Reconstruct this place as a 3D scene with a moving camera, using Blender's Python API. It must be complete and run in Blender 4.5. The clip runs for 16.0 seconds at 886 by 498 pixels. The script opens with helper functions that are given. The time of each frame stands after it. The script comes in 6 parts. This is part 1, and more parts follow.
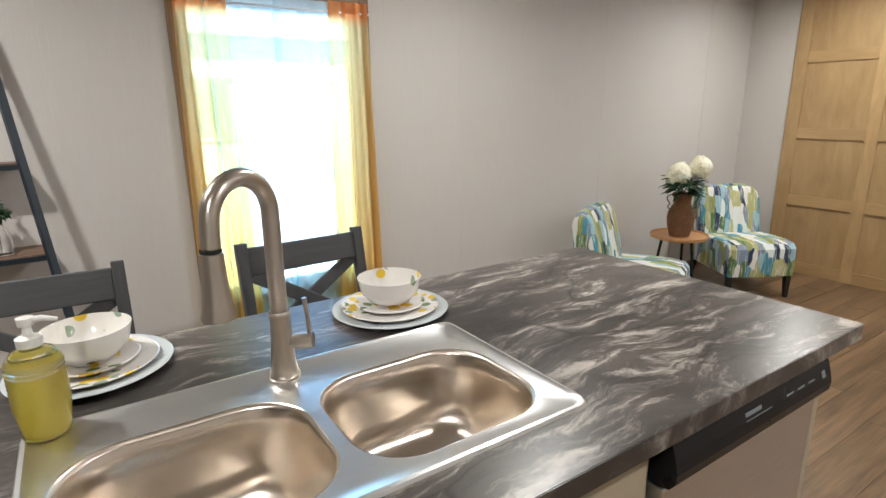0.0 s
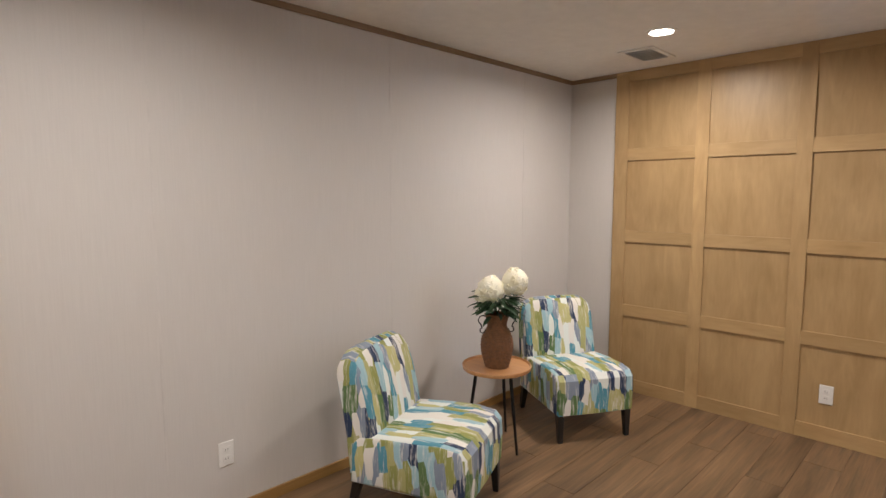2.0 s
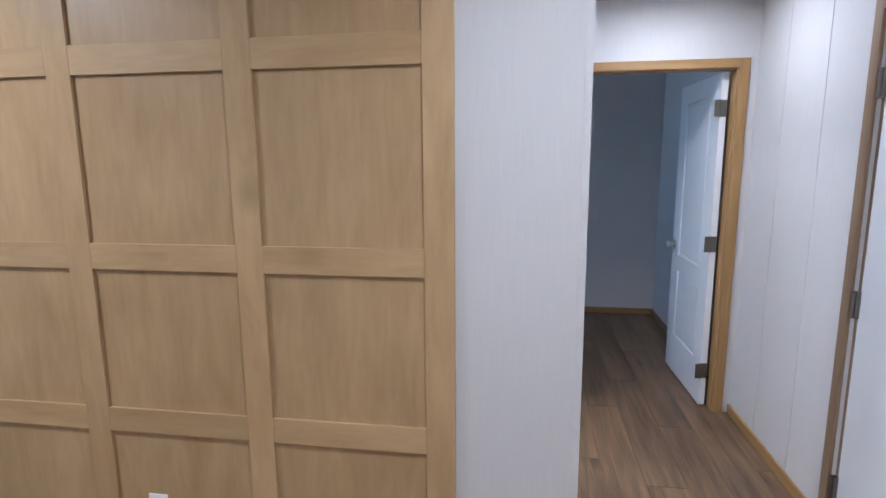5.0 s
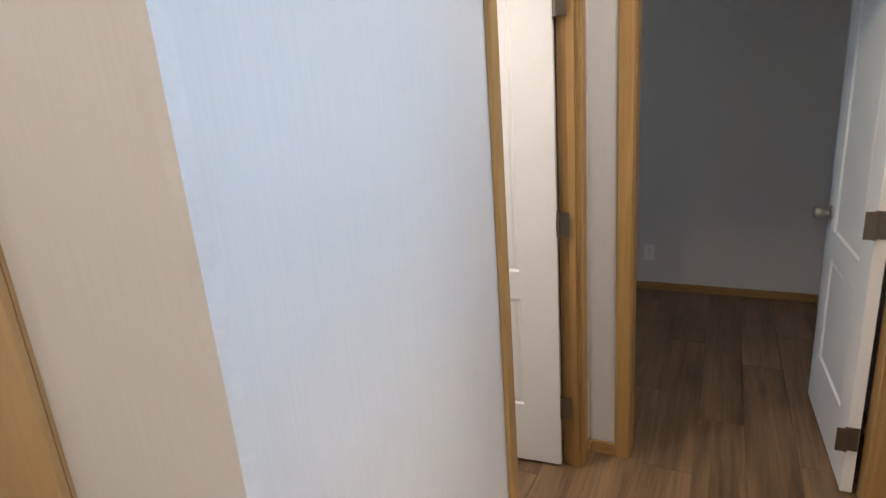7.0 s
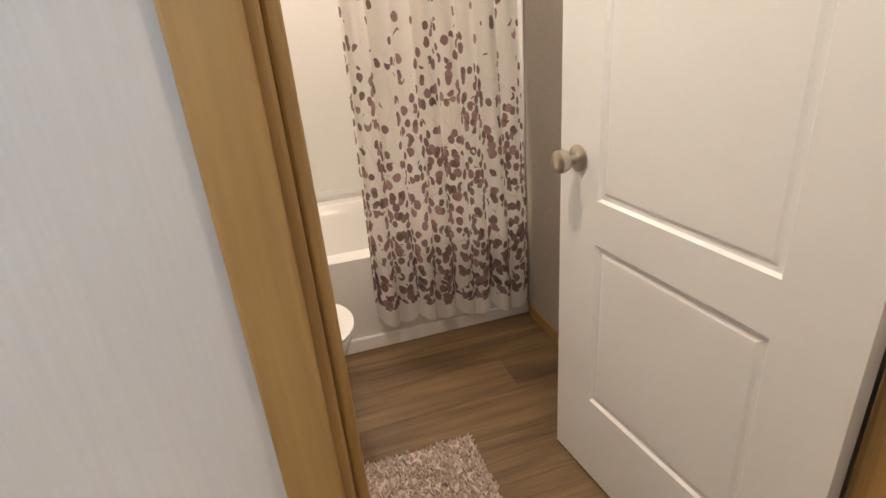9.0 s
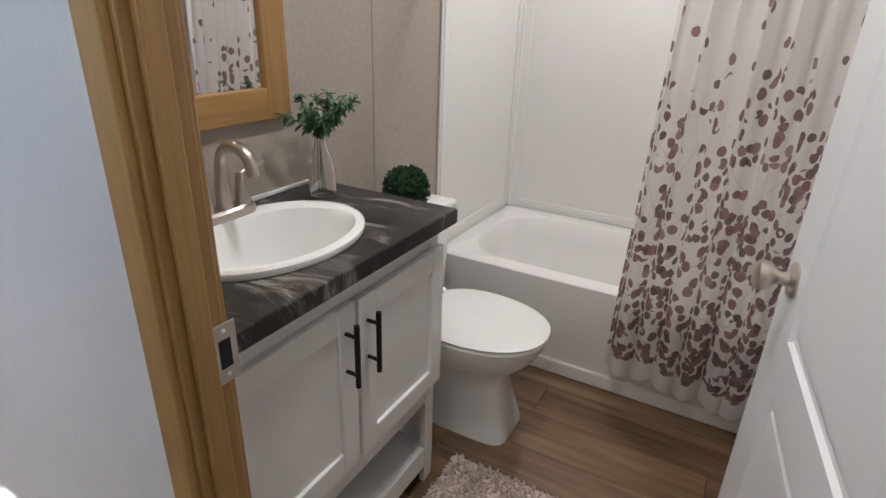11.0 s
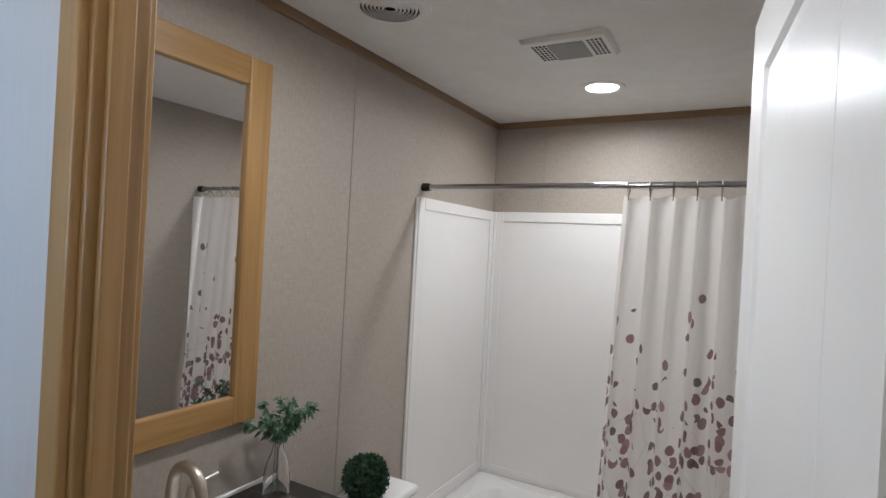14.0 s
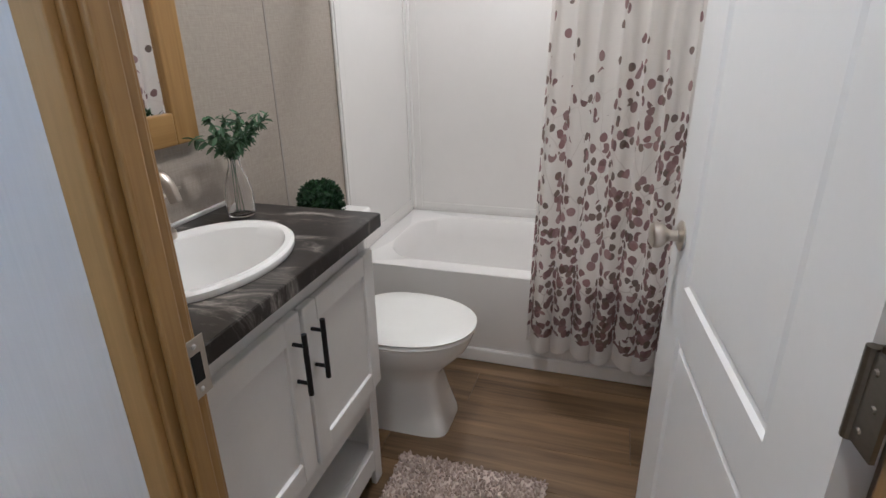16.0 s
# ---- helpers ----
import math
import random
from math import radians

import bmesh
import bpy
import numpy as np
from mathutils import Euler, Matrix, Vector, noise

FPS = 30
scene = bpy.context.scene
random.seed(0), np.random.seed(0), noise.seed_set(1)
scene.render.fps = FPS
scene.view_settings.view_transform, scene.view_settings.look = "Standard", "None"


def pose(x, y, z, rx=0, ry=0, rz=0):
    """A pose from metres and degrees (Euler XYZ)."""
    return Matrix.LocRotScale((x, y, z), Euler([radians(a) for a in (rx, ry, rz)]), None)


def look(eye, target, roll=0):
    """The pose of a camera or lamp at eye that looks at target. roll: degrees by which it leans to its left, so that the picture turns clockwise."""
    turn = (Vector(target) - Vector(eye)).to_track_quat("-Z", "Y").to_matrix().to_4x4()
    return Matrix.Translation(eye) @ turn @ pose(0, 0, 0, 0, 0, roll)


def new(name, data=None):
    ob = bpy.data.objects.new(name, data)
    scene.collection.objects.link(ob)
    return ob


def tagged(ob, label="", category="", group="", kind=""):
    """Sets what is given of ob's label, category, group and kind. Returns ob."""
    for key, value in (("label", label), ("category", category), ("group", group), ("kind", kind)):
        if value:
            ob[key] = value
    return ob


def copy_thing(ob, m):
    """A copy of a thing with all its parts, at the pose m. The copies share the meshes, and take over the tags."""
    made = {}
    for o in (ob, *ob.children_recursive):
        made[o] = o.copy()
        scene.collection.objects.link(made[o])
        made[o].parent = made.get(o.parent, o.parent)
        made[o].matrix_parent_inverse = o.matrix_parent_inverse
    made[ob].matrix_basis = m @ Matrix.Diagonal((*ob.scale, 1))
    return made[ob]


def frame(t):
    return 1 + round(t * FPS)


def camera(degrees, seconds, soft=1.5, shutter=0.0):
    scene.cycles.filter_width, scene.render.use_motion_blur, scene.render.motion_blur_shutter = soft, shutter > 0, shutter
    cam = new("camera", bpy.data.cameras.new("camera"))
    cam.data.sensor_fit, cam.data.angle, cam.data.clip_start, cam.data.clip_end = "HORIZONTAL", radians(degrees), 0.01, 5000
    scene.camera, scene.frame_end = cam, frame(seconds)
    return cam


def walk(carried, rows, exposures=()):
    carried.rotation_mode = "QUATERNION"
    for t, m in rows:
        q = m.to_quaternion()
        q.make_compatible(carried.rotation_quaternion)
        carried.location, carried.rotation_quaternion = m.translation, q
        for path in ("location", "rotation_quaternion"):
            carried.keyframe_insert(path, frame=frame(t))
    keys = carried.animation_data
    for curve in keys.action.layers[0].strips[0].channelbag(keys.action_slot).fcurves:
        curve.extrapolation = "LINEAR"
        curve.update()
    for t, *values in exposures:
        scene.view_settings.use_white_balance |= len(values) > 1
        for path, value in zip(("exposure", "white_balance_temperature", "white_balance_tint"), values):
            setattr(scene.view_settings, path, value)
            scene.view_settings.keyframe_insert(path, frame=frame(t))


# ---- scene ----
cam = camera(78.3, 16.0)
PATH = [
    (0, (0.903, 0.749, 1.44), (1.971, 2.362, 0.932), -0.6),
    (0.5, (1.166, 0.836, 1.46), (2.208, 2.495, 1.057), -0.7),
    (1, (1.449, 0.983, 1.469), (2.532, 2.632, 1.144), -0.3),
    (1.5, (1.742, 1.107, 1.513), (2.981, 2.656, 1.258), -0.2),
    (2, (2.107, 1.09, 1.501), (3.522, 2.49, 1.302), -0.0),
    (2.5, (2.474, 1.064, 1.477), (4.049, 2.281, 1.278), 0.5),
    (3, (2.93, 1.002, 1.486), (4.66, 1.983, 1.278), 0.4),
    (3.5, (3.307, 0.903, 1.513), (5.167, 1.593, 1.263), -0.3),
    (4, (3.683, 0.744, 1.502), (5.607, 1.214, 1.222), -0.0),
    (4.5, (4.107, 0.612, 1.498), (6.064, 0.884, 1.188), -0.1),
    (7, (5.673, -0.173, 1.473), (7.375, 0.734, 0.942), -4.5),
    (7.5, (6.11, -0.148, 1.377), (7.672, 0.98, 0.839), -5.0),
    (8, (6.385, -0.148, 1.337), (7.687, 1.237, 0.717), -5.9),
    (8.5, (6.601, -0.15, 1.296), (7.471, 1.489, 0.55), -6.0),
    (9, (6.813, -0.075, 1.263), (7.302, 1.68, 0.437), -4.8),
    (9.5, (7.009, -0.058, 1.253), (7.044, 1.775, 0.454), -2.8),
    (9.6, (7.062, -0.053, 1.264), (6.982, 1.768, 0.443), -2.4),
    (9.7, (7.09, -0.07, 1.264), (6.925, 1.754, 0.46), -2.0),
    (11.8, (7.443, -0.029, 1.413), (6.369, 1.493, 0.684), 1.9),
    (12, (7.46, -0.032, 1.446), (6.378, 1.527, 0.816), 1.7),
    (12.5, (7.463, -0.022, 1.488), (6.398, 1.633, 1.132), 1.9),
    (13, (7.474, -0.034, 1.54), (6.434, 1.671, 1.425), 2.6),
    (13.5, (7.455, -0.051, 1.583), (6.455, 1.681, 1.603), 3.0),
    (14, (7.455, -0.056, 1.569), (6.476, 1.688, 1.563), 3.1),
    (14.5, (7.464, -0.057, 1.504), (6.478, 1.674, 1.321), 3.0),
    (15, (7.404, -0.069, 1.431), (6.51, 1.671, 1.016), 1.8),
    (15.5, (7.333, -0.105, 1.378), (6.624, 1.67, 0.79), 0.3),
    (16, (7.301, -0.139, 1.31), (6.739, 1.633, 0.572), -1.2),
]
walk(cam, [(t, look(eye, target, roll)) for t, eye, target, roll in PATH],
     exposures=[(0.0, 2.6, 5600, 5), (0.5, 2.45, 5600, 6), (1.0, 2.15, 5650, 8), (1.5, 2.2, 6200, 12), (2.5, 2.78, 5700, 14), (3.5, 2.68, 5350, 14), (4.7, 2.62, 4650, 12), (7.0, 2.3, 6200, 12), (7.6, 2.2, 6600, 11),
                (8.0, 2.2, 7700, 12), (8.5, 2.15, 7900, 13), (9.2, 2.3, 6450, 12), (9.7, 2.2, 6000, 12), (12.0, 1.8, 5300, 8), (14.0, 1.66, 5300, 8), (16.0, 1.88, 5350, 9)])

# ---- world, lamps and exposure ----
world = bpy.data.worlds.new("world")
scene.world = world
world.use_nodes = True
sky = world.node_tree.nodes.new("ShaderNodeTexSky")
sky.sky_type = "NISHITA"
sky.sun_disc = False
sky.sun_elevation = radians(50)
sky.sun_rotation = radians(200)
background = world.node_tree.nodes["Background"]
background.inputs["Strength"].default_value = 0.15
world.node_tree.links.new(sky.outputs["Color"], background.inputs["Color"])
sun_data = bpy.data.lights.new("sun", "SUN")
sun_data.energy, sun_data.angle, sun_data.color = 5.0, radians(0.6), (1.0, 0.95, 0.88)
sun = new("sun", sun_data)
sun.matrix_world = look((0, -6, 20), (0, 8, 0))


def area(name, m, sx, sy, power, color, spread=180.0):
    data = bpy.data.lights.new(name, "AREA")
    data.shape, data.size, data.size_y, data.energy, data.color = "RECTANGLE", sx, sy, power, color
    data.spread = radians(spread)
    ob = new(name, data)
    ob.matrix_world = m
    return ob


LAMP = (1.0, 0.88, 0.74)
CEIL_LAMP = 2.395
area("door_daylight", look((6.16, -0.93, 1.68), (6.16, 1.0, 1.78)), 0.6, 0.44, 0.72, (0.34, 0.65, 1.0), 125.0)


def can_lamp(x, y, z, power):
    data = bpy.data.lights.new("can_lamp", "AREA")
    data.shape, data.size, data.energy, data.color = "DISK", 0.12, power, LAMP
    data.spread = radians(168)
    ob = new("can_lamp", data)
    ob.matrix_world = pose(x, y, z)
    return ob


# Lamps at x 0.15 or y 0.2 are unseen, added to brighten kitchen and panels.
for cx, cy, cz, cp in ((5.19, 2.43, CEIL_LAMP, 4.0), (2.6, 2.38, CEIL_LAMP, 3.6), (0.15, 2.38, CEIL_LAMP, 4.6), (0.15, 0.2, CEIL_LAMP, 4.4), (2.6, 0.2, CEIL_LAMP, 3.4), (5.05, 0.2, CEIL_LAMP, 3.4), (7.15, -0.26, 2.352, 1.6), (6.92, 2.11, 2.227, 2.6), (6.92, 0.85, 2.227, 2.5)):
    can_lamp(cx, cy, cz, cp)

# ---- materials ----


def nd(nt, kind, props=None, **ins):
    n = nt.nodes.new(kind)
    for k, v in (props or {}).items():
        apply_prop(n, k, v)
    for k, v in ins.items():
        key = k.replace("_", " ")
        sock = n.inputs[int(k[1:])] if k[0] == "i" and k[1:].isdigit() else n.inputs[key]
        if isinstance(v, bpy.types.NodeSocket):
            nt.links.new(v, sock)
        else:
            sock.default_value = v
    return n


def apply_prop(n, k, v):
    if k == "operation":
        n.operation = v
    elif k == "blend_type":
        n.blend_type = v
    elif k == "data_type":
        n.data_type = v
    elif k == "distance":
        n.distance = v
    elif k == "feature":
        n.feature = v
    elif k == "dims":
        n.voronoi_dimensions = v
    elif k == "ndims":
        n.noise_dimensions = v
    elif k == "wdims":
        n.noise_dimensions = v
    elif k == "wave":
        n.wave_type = v
    elif k == "bands":
        n.bands_direction = v


def ramp(nt, fac, stops, mode="LINEAR"):
    n = nt.nodes.new("ShaderNodeValToRGB")
    n.color_ramp.interpolation = mode
    e = n.color_ramp.elements
    while len(e) < len(stops):
        e.new(0.5)
    for el, (p, c) in zip(e, stops):
        el.position = p
        el.color = (*c, 1) if len(c) == 3 else c
    nt.links.new(fac, n.inputs["Fac"])
    return n.outputs["Color"]


def mixc(nt, fac, a, b, mode="MIX"):
    n = nt.nodes.new("ShaderNodeMix")
    n.data_type, n.blend_type = "RGBA", mode
    for sock, v in ((n.inputs[0], fac), (n.inputs[6], a), (n.inputs[7], b)):
        if isinstance(v, bpy.types.NodeSocket):
            nt.links.new(v, sock)
        elif isinstance(v, tuple) and len(v) == 3:
            sock.default_value = (*v, 1)
        else:
            sock.default_value = v
    return n.outputs[2]


def math1(nt, op, a, b=0.0, clamp=False):
    n = nt.nodes.new("ShaderNodeMath")
    n.operation, n.use_clamp = op, clamp
    for sock, v in ((n.inputs[0], a), (n.inputs[1], b)):
        if isinstance(v, bpy.types.NodeSocket):
            nt.links.new(v, sock)
        else:
            sock.default_value = v
    return n.outputs[0]


def coords(nt, kind="UV", scale=(1, 1, 1), rot=(0, 0, 0)):
    tc = nt.nodes.new("ShaderNodeTexCoord")
    mp = nd(nt, "ShaderNodeMapping", None, Scale=scale, Rotation=rot)
    nt.links.new(tc.outputs[kind], mp.inputs["Vector"])
    return mp.outputs["Vector"]


def noise_tex(nt, vec, scale, detail=4.0, rough=0.55, distort=0.0):
    return nd(nt, "ShaderNodeTexNoise", None, Vector=vec, Scale=scale, Detail=detail, Roughness=rough, Distortion=distort).outputs["Fac"]


def base_mat(name, color=(0.5, 0.5, 0.5), rough=0.5, metal=0.0, spec=0.5):
    m = bpy.data.materials.new(name)
    m.use_nodes = True
    nt = m.node_tree
    b = nt.nodes["Principled BSDF"]
    b.inputs["Base Color"].default_value = (*color, 1)
    b.inputs["Roughness"].default_value = rough
    b.inputs["Metallic"].default_value = metal
    b.inputs["Specular IOR Level"].default_value = spec
    return m, nt, b


def bump(nt, b, height, strength=0.2, dist=0.01):
    n = nd(nt, "ShaderNodeBump", None, Strength=strength, Distance=dist, Height=height)
    nt.links.new(n.outputs["Normal"], b.inputs["Normal"])


def plain(name, color, rough=0.5, metal=0.0, vary=0.08, scale=12.0, bumpy=0.05, spec=0.5):
    m, nt, b = base_mat(name, color, rough, metal, spec)
    v = coords(nt, "Object")
    n1 = noise_tex(nt, v, scale, 5)
    n2 = noise_tex(nt, v, scale * 9, 3)
    f = math1(nt, "ADD", math1(nt, "MULTIPLY", n1, 0.7), math1(nt, "MULTIPLY", n2, 0.3))
    lo = tuple(c * (1 - vary) for c in color)
    hi = tuple(min(1, c * (1 + vary)) for c in color)
    nt.links.new(ramp(nt, f, [(0.3, lo), (0.7, hi)]), b.inputs["Base Color"])
    nt.links.new(ramp(nt, n1, [(0.3, (rough * 0.88,) * 3), (0.7, (min(1, rough * 1.12),) * 3)]), b.inputs["Roughness"])
    if bumpy:
        bump(nt, b, n2, bumpy, 0.004)
    return m


def linen_wall(name, color, contrast=0.10, rough=0.6, warp=0.78, long=(210, 5)):
    """Vinyl-faced wallboard with a faint woven print."""
    m, nt, b = base_mat(name, color, rough)
    a = noise_tex(nt, coords(nt, "UV", (long[0], long[1], 1)), 1.0, 3, 0.6)
    c = noise_tex(nt, coords(nt, "UV", (18, 330, 1)), 1.0, 3, 0.6)
    big = noise_tex(nt, coords(nt, "UV", (1.3, 1.0, 1)), 1.0, 3)
    f = math1(nt, "ADD", math1(nt, "MULTIPLY", a, warp), math1(nt, "MULTIPLY", c, 1.0 - warp))
    col = ramp(nt, f, [(0.35, tuple(v * (1 - contrast) for v in color)), (0.65, tuple(min(1, v * (1 + contrast)) for v in color))])
    col = mixc(nt, 0.25, col, ramp(nt, big, [(0.3, tuple(v * 0.93 for v in color)), (0.7, tuple(min(1, v * 1.05) for v in color))]))
    nt.links.new(col, b.inputs["Base Color"])
    bump(nt, b, f, 0.10, 0.002)
    return m


def wood(name, dark, light, rough=0.45, grain=(30, 1.6), knots=0.0, along=1):
    """Grain along V of the UV map."""
    m, nt, b = base_mat(name, light, rough)
    info = nt.nodes.new("ShaderNodeObjectInfo")
    tc = nt.nodes.new("ShaderNodeTexCoord")
    off = nd(nt, "ShaderNodeVectorMath", {"operation": "ADD"})
    nt.links.new(tc.outputs["UV"], off.inputs[0])
    sc = math1(nt, "MULTIPLY", info.outputs["Random"], 37.0)
    cmb = nd(nt, "ShaderNodeCombineXYZ", None, X=sc, Y=sc)
    nt.links.new(cmb.outputs[0], off.inputs[1])
    mp = nd(nt, "ShaderNodeMapping", None, Vector=off.outputs[0], Scale=(grain[0], grain[1], 1))
    g1 = noise_tex(nt, mp.outputs[0], 1.0, 6, 0.6, 0.8)
    mp2 = nd(nt, "ShaderNodeMapping", None, Vector=off.outputs[0], Scale=(grain[0] * 5, grain[1] * 3, 1))
    g2 = noise_tex(nt, mp2.outputs[0], 1.0, 4, 0.6)
    mp3 = nd(nt, "ShaderNodeMapping", None, Vector=off.outputs[0], Scale=(grain[0] * 0.18, grain[1] * 0.7, 1))
    g3 = noise_tex(nt, mp3.outputs[0], 1.0, 3, 0.5, 0.4)
    f = math1(nt, "ADD", math1(nt, "MULTIPLY", g1, 0.45), math1(nt, "ADD", math1(nt, "MULTIPLY", g2, 0.2), math1(nt, "MULTIPLY", g3, 0.35)))
    mid = tuple((p + q) / 2 for p, q in zip(dark, light))
    col = ramp(nt, f, [(0.36, dark), (0.5, mid), (0.64, light)])
    tint = ramp(nt, info.outputs["Random"], [(0.0, (0.84, 0.84, 0.84)), (1.0, (1.0, 1.0, 1.0))])
    col = mixc(nt, 0.8, col, tint, "MULTIPLY")
    if knots:
        vor = nd(nt, "ShaderNodeTexVoronoi", None, Vector=mp3.outputs[0], Scale=0.8)
        k = ramp(nt, vor.outputs["Distance"], [(0.0, (1, 1, 1)), (0.10, (0, 0, 0))])
        col = mixc(nt, math1(nt, "MULTIPLY", k, knots), col, tuple(v * 0.5 for v in dark))
    nt.links.new(col, b.inputs["Base Color"])
    nt.links.new(ramp(nt, g1, [(0.3, (rough * 0.85,) * 3), (0.7, (min(1, rough * 1.2),) * 3)]), b.inputs["Roughness"])
    bump(nt, b, f, 0.12, 0.002)
    return m


def marble_laminate(name, tone=1.0, vein=1.0, cut=0.0):
    m, nt, b = base_mat(name, (0.1, 0.1, 0.1), 0.36, spec=0.45)
    tc = nt.nodes.new("ShaderNodeTexCoord")
    warp = nd(nt, "ShaderNodeTexNoise", None, Vector=tc.outputs["Object"], Scale=2.8, Detail=7.0).outputs["Color"]
    va = nd(nt, "ShaderNodeVectorMath", {"operation": "MULTIPLY_ADD"}, i0=warp, i1=(0.19, 0.19, 0.0), i2=tc.outputs["Object"])
    mp = nd(nt, "ShaderNodeMapping", None, Vector=va.outputs[0], Rotation=(0, 0, radians(-22)), Scale=(4.2, 18.0, 4.2))
    v1 = noise_tex(nt, mp.outputs[0], 1.0, 11, 0.74, 0.6)
    mp2 = nd(nt, "ShaderNodeMapping", None, Vector=va.outputs[0], Rotation=(0, 0, radians(-24)), Scale=(1.1, 4.2, 1.1))
    v2 = noise_tex(nt, mp2.outputs[0], 1.0, 8, 0.68, 0.5)
    fine = noise_tex(nt, tc.outputs["Object"], 90.0, 3)
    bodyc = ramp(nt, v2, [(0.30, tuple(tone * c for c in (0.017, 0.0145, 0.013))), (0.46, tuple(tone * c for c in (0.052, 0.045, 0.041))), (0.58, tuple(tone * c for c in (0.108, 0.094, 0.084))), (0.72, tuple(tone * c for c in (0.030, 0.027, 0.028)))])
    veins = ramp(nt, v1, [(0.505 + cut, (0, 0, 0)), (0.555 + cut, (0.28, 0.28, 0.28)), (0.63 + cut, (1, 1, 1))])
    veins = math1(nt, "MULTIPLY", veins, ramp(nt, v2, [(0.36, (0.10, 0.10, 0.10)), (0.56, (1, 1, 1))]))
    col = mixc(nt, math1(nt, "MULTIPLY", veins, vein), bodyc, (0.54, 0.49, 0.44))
    thin = nd(nt, "ShaderNodeTexVoronoi", {"feature": "DISTANCE_TO_EDGE"}, Vector=mp2.outputs[0], Scale=1.3).outputs["Distance"]
    thin = ramp(nt, thin, [(0.0, (1, 1, 1)), (0.012, (0.2, 0.2, 0.2)), (0.03, (0, 0, 0))])
    col = mixc(nt, math1(nt, "MULTIPLY", thin, 0.6), col, (0.012, 0.011, 0.012))
    nt.links.new(col, b.inputs["Base Color"])
    nt.links.new(ramp(nt, fine, [(0.3, (0.28,) * 3), (0.7, (0.33,) * 3)]), b.inputs["Roughness"])
    bump(nt, b, fine, 0.015, 0.001)
    return m


def chair_fabric(name):
    """Patchwork of brushed paint strokes on off-white cotton."""
    m, nt, b = base_mat(name, (0.7, 0.7, 0.65), 0.85, spec=0.2)
    tc = nt.nodes.new("ShaderNodeTexCoord")
    wob = nd(nt, "ShaderNodeTexNoise", None, Vector=tc.outputs["UV"], Scale=7.0, Detail=2.0).outputs["Color"]
    uv = nd(nt, "ShaderNodeVectorMath", {"operation": "MULTIPLY_ADD"}, i0=wob, i1=(0.020, 0.02, 0.0), i2=tc.outputs["UV"])
    mp = nd(nt, "ShaderNodeMapping", None, Vector=uv.outputs[0], Scale=(25.0, 7.6, 1), Rotation=(0, 0, radians(6)))
    vor = nd(nt, "ShaderNodeTexVoronoi", {"dims": "2D", "distance": "CHEBYCHEV"}, Vector=mp.outputs[0], Scale=1.0, Randomness=0.7)
    sep = nd(nt, "ShaderNodeSeparateColor", None, Color=vor.outputs["Color"])
    col = ramp(nt, sep.outputs["Red"], [
        (0.0, (0.76, 0.74, 0.69)), (0.14, (0.29, 0.31, 0.10)), (0.27, (0.42, 0.41, 0.18)), (0.38, (0.76, 0.80, 0.76)),
        (0.48, (0.10, 0.29, 0.38)), (0.59, (0.12, 0.20, 0.08)), (0.65, (0.24, 0.29, 0.37)), (0.76, (0.035, 0.055, 0.11)), (0.82, (0.34, 0.52, 0.58)), (0.93, (0.50, 0.48, 0.22)),
    ], "CONSTANT")
    mp2 = nd(nt, "ShaderNodeMapping", None, Vector=uv.outputs[0], Scale=(70.0, 7.0, 1))
    st = noise_tex(nt, mp2.outputs[0], 1.0, 5, 0.7)
    col = mixc(nt, ramp(nt, st, [(0.52, (0, 0, 0)), (0.66, (0.75, 0.75, 0.75))]), col, (0.80, 0.78, 0.73))
    weave = noise_tex(nt, coords(nt, "UV", (900, 900, 1)), 1.0, 2)
    nt.links.new(col, b.inputs["Base Color"])
    bump(nt, b, weave, 0.25, 0.002)
    return m


def sheer_mat(name, low, high, top, z0, z1, clear, ztop):
    """Thin voile: light passes straight and scattered; the gathered heading has a colour of its own."""
    m = bpy.data.materials.new(name)
    m.use_nodes = True
    nt = m.node_tree
    nt.nodes.clear()
    out = nt.nodes.new("ShaderNodeOutputMaterial")
    tc = nt.nodes.new("ShaderNodeTexCoord")
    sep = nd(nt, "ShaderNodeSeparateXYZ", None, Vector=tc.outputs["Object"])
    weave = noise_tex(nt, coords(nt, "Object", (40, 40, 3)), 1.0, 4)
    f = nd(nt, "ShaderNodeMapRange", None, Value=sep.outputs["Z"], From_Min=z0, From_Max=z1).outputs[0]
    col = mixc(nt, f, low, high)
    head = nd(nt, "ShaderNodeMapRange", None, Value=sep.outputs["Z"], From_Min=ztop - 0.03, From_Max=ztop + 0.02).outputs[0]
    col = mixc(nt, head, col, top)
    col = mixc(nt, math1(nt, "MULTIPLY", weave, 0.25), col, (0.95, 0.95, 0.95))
    dif = nd(nt, "ShaderNodeBsdfDiffuse", None, Color=col)
    trl = nd(nt, "ShaderNodeBsdfTranslucent", None, Color=col)
    trn = nd(nt, "ShaderNodeBsdfTransparent", None, Color=col)
    m1 = nd(nt, "ShaderNodeMixShader", None, Fac=0.88)
    nt.links.new(dif.outputs[0], m1.inputs[1])
    nt.links.new(trl.outputs[0], m1.inputs[2])
    m2 = nt.nodes.new("ShaderNodeMixShader")
    nt.links.new(math1(nt, "MULTIPLY", math1(nt, "SUBTRACT", 1.0, math1(nt, "MULTIPLY", head, 0.5)), clear), m2.inputs[0])
    nt.links.new(m1.outputs[0], m2.inputs[1])
    nt.links.new(trn.outputs[0], m2.inputs[2])
    nt.links.new(m2.outputs[0], out.inputs[0])
    return m


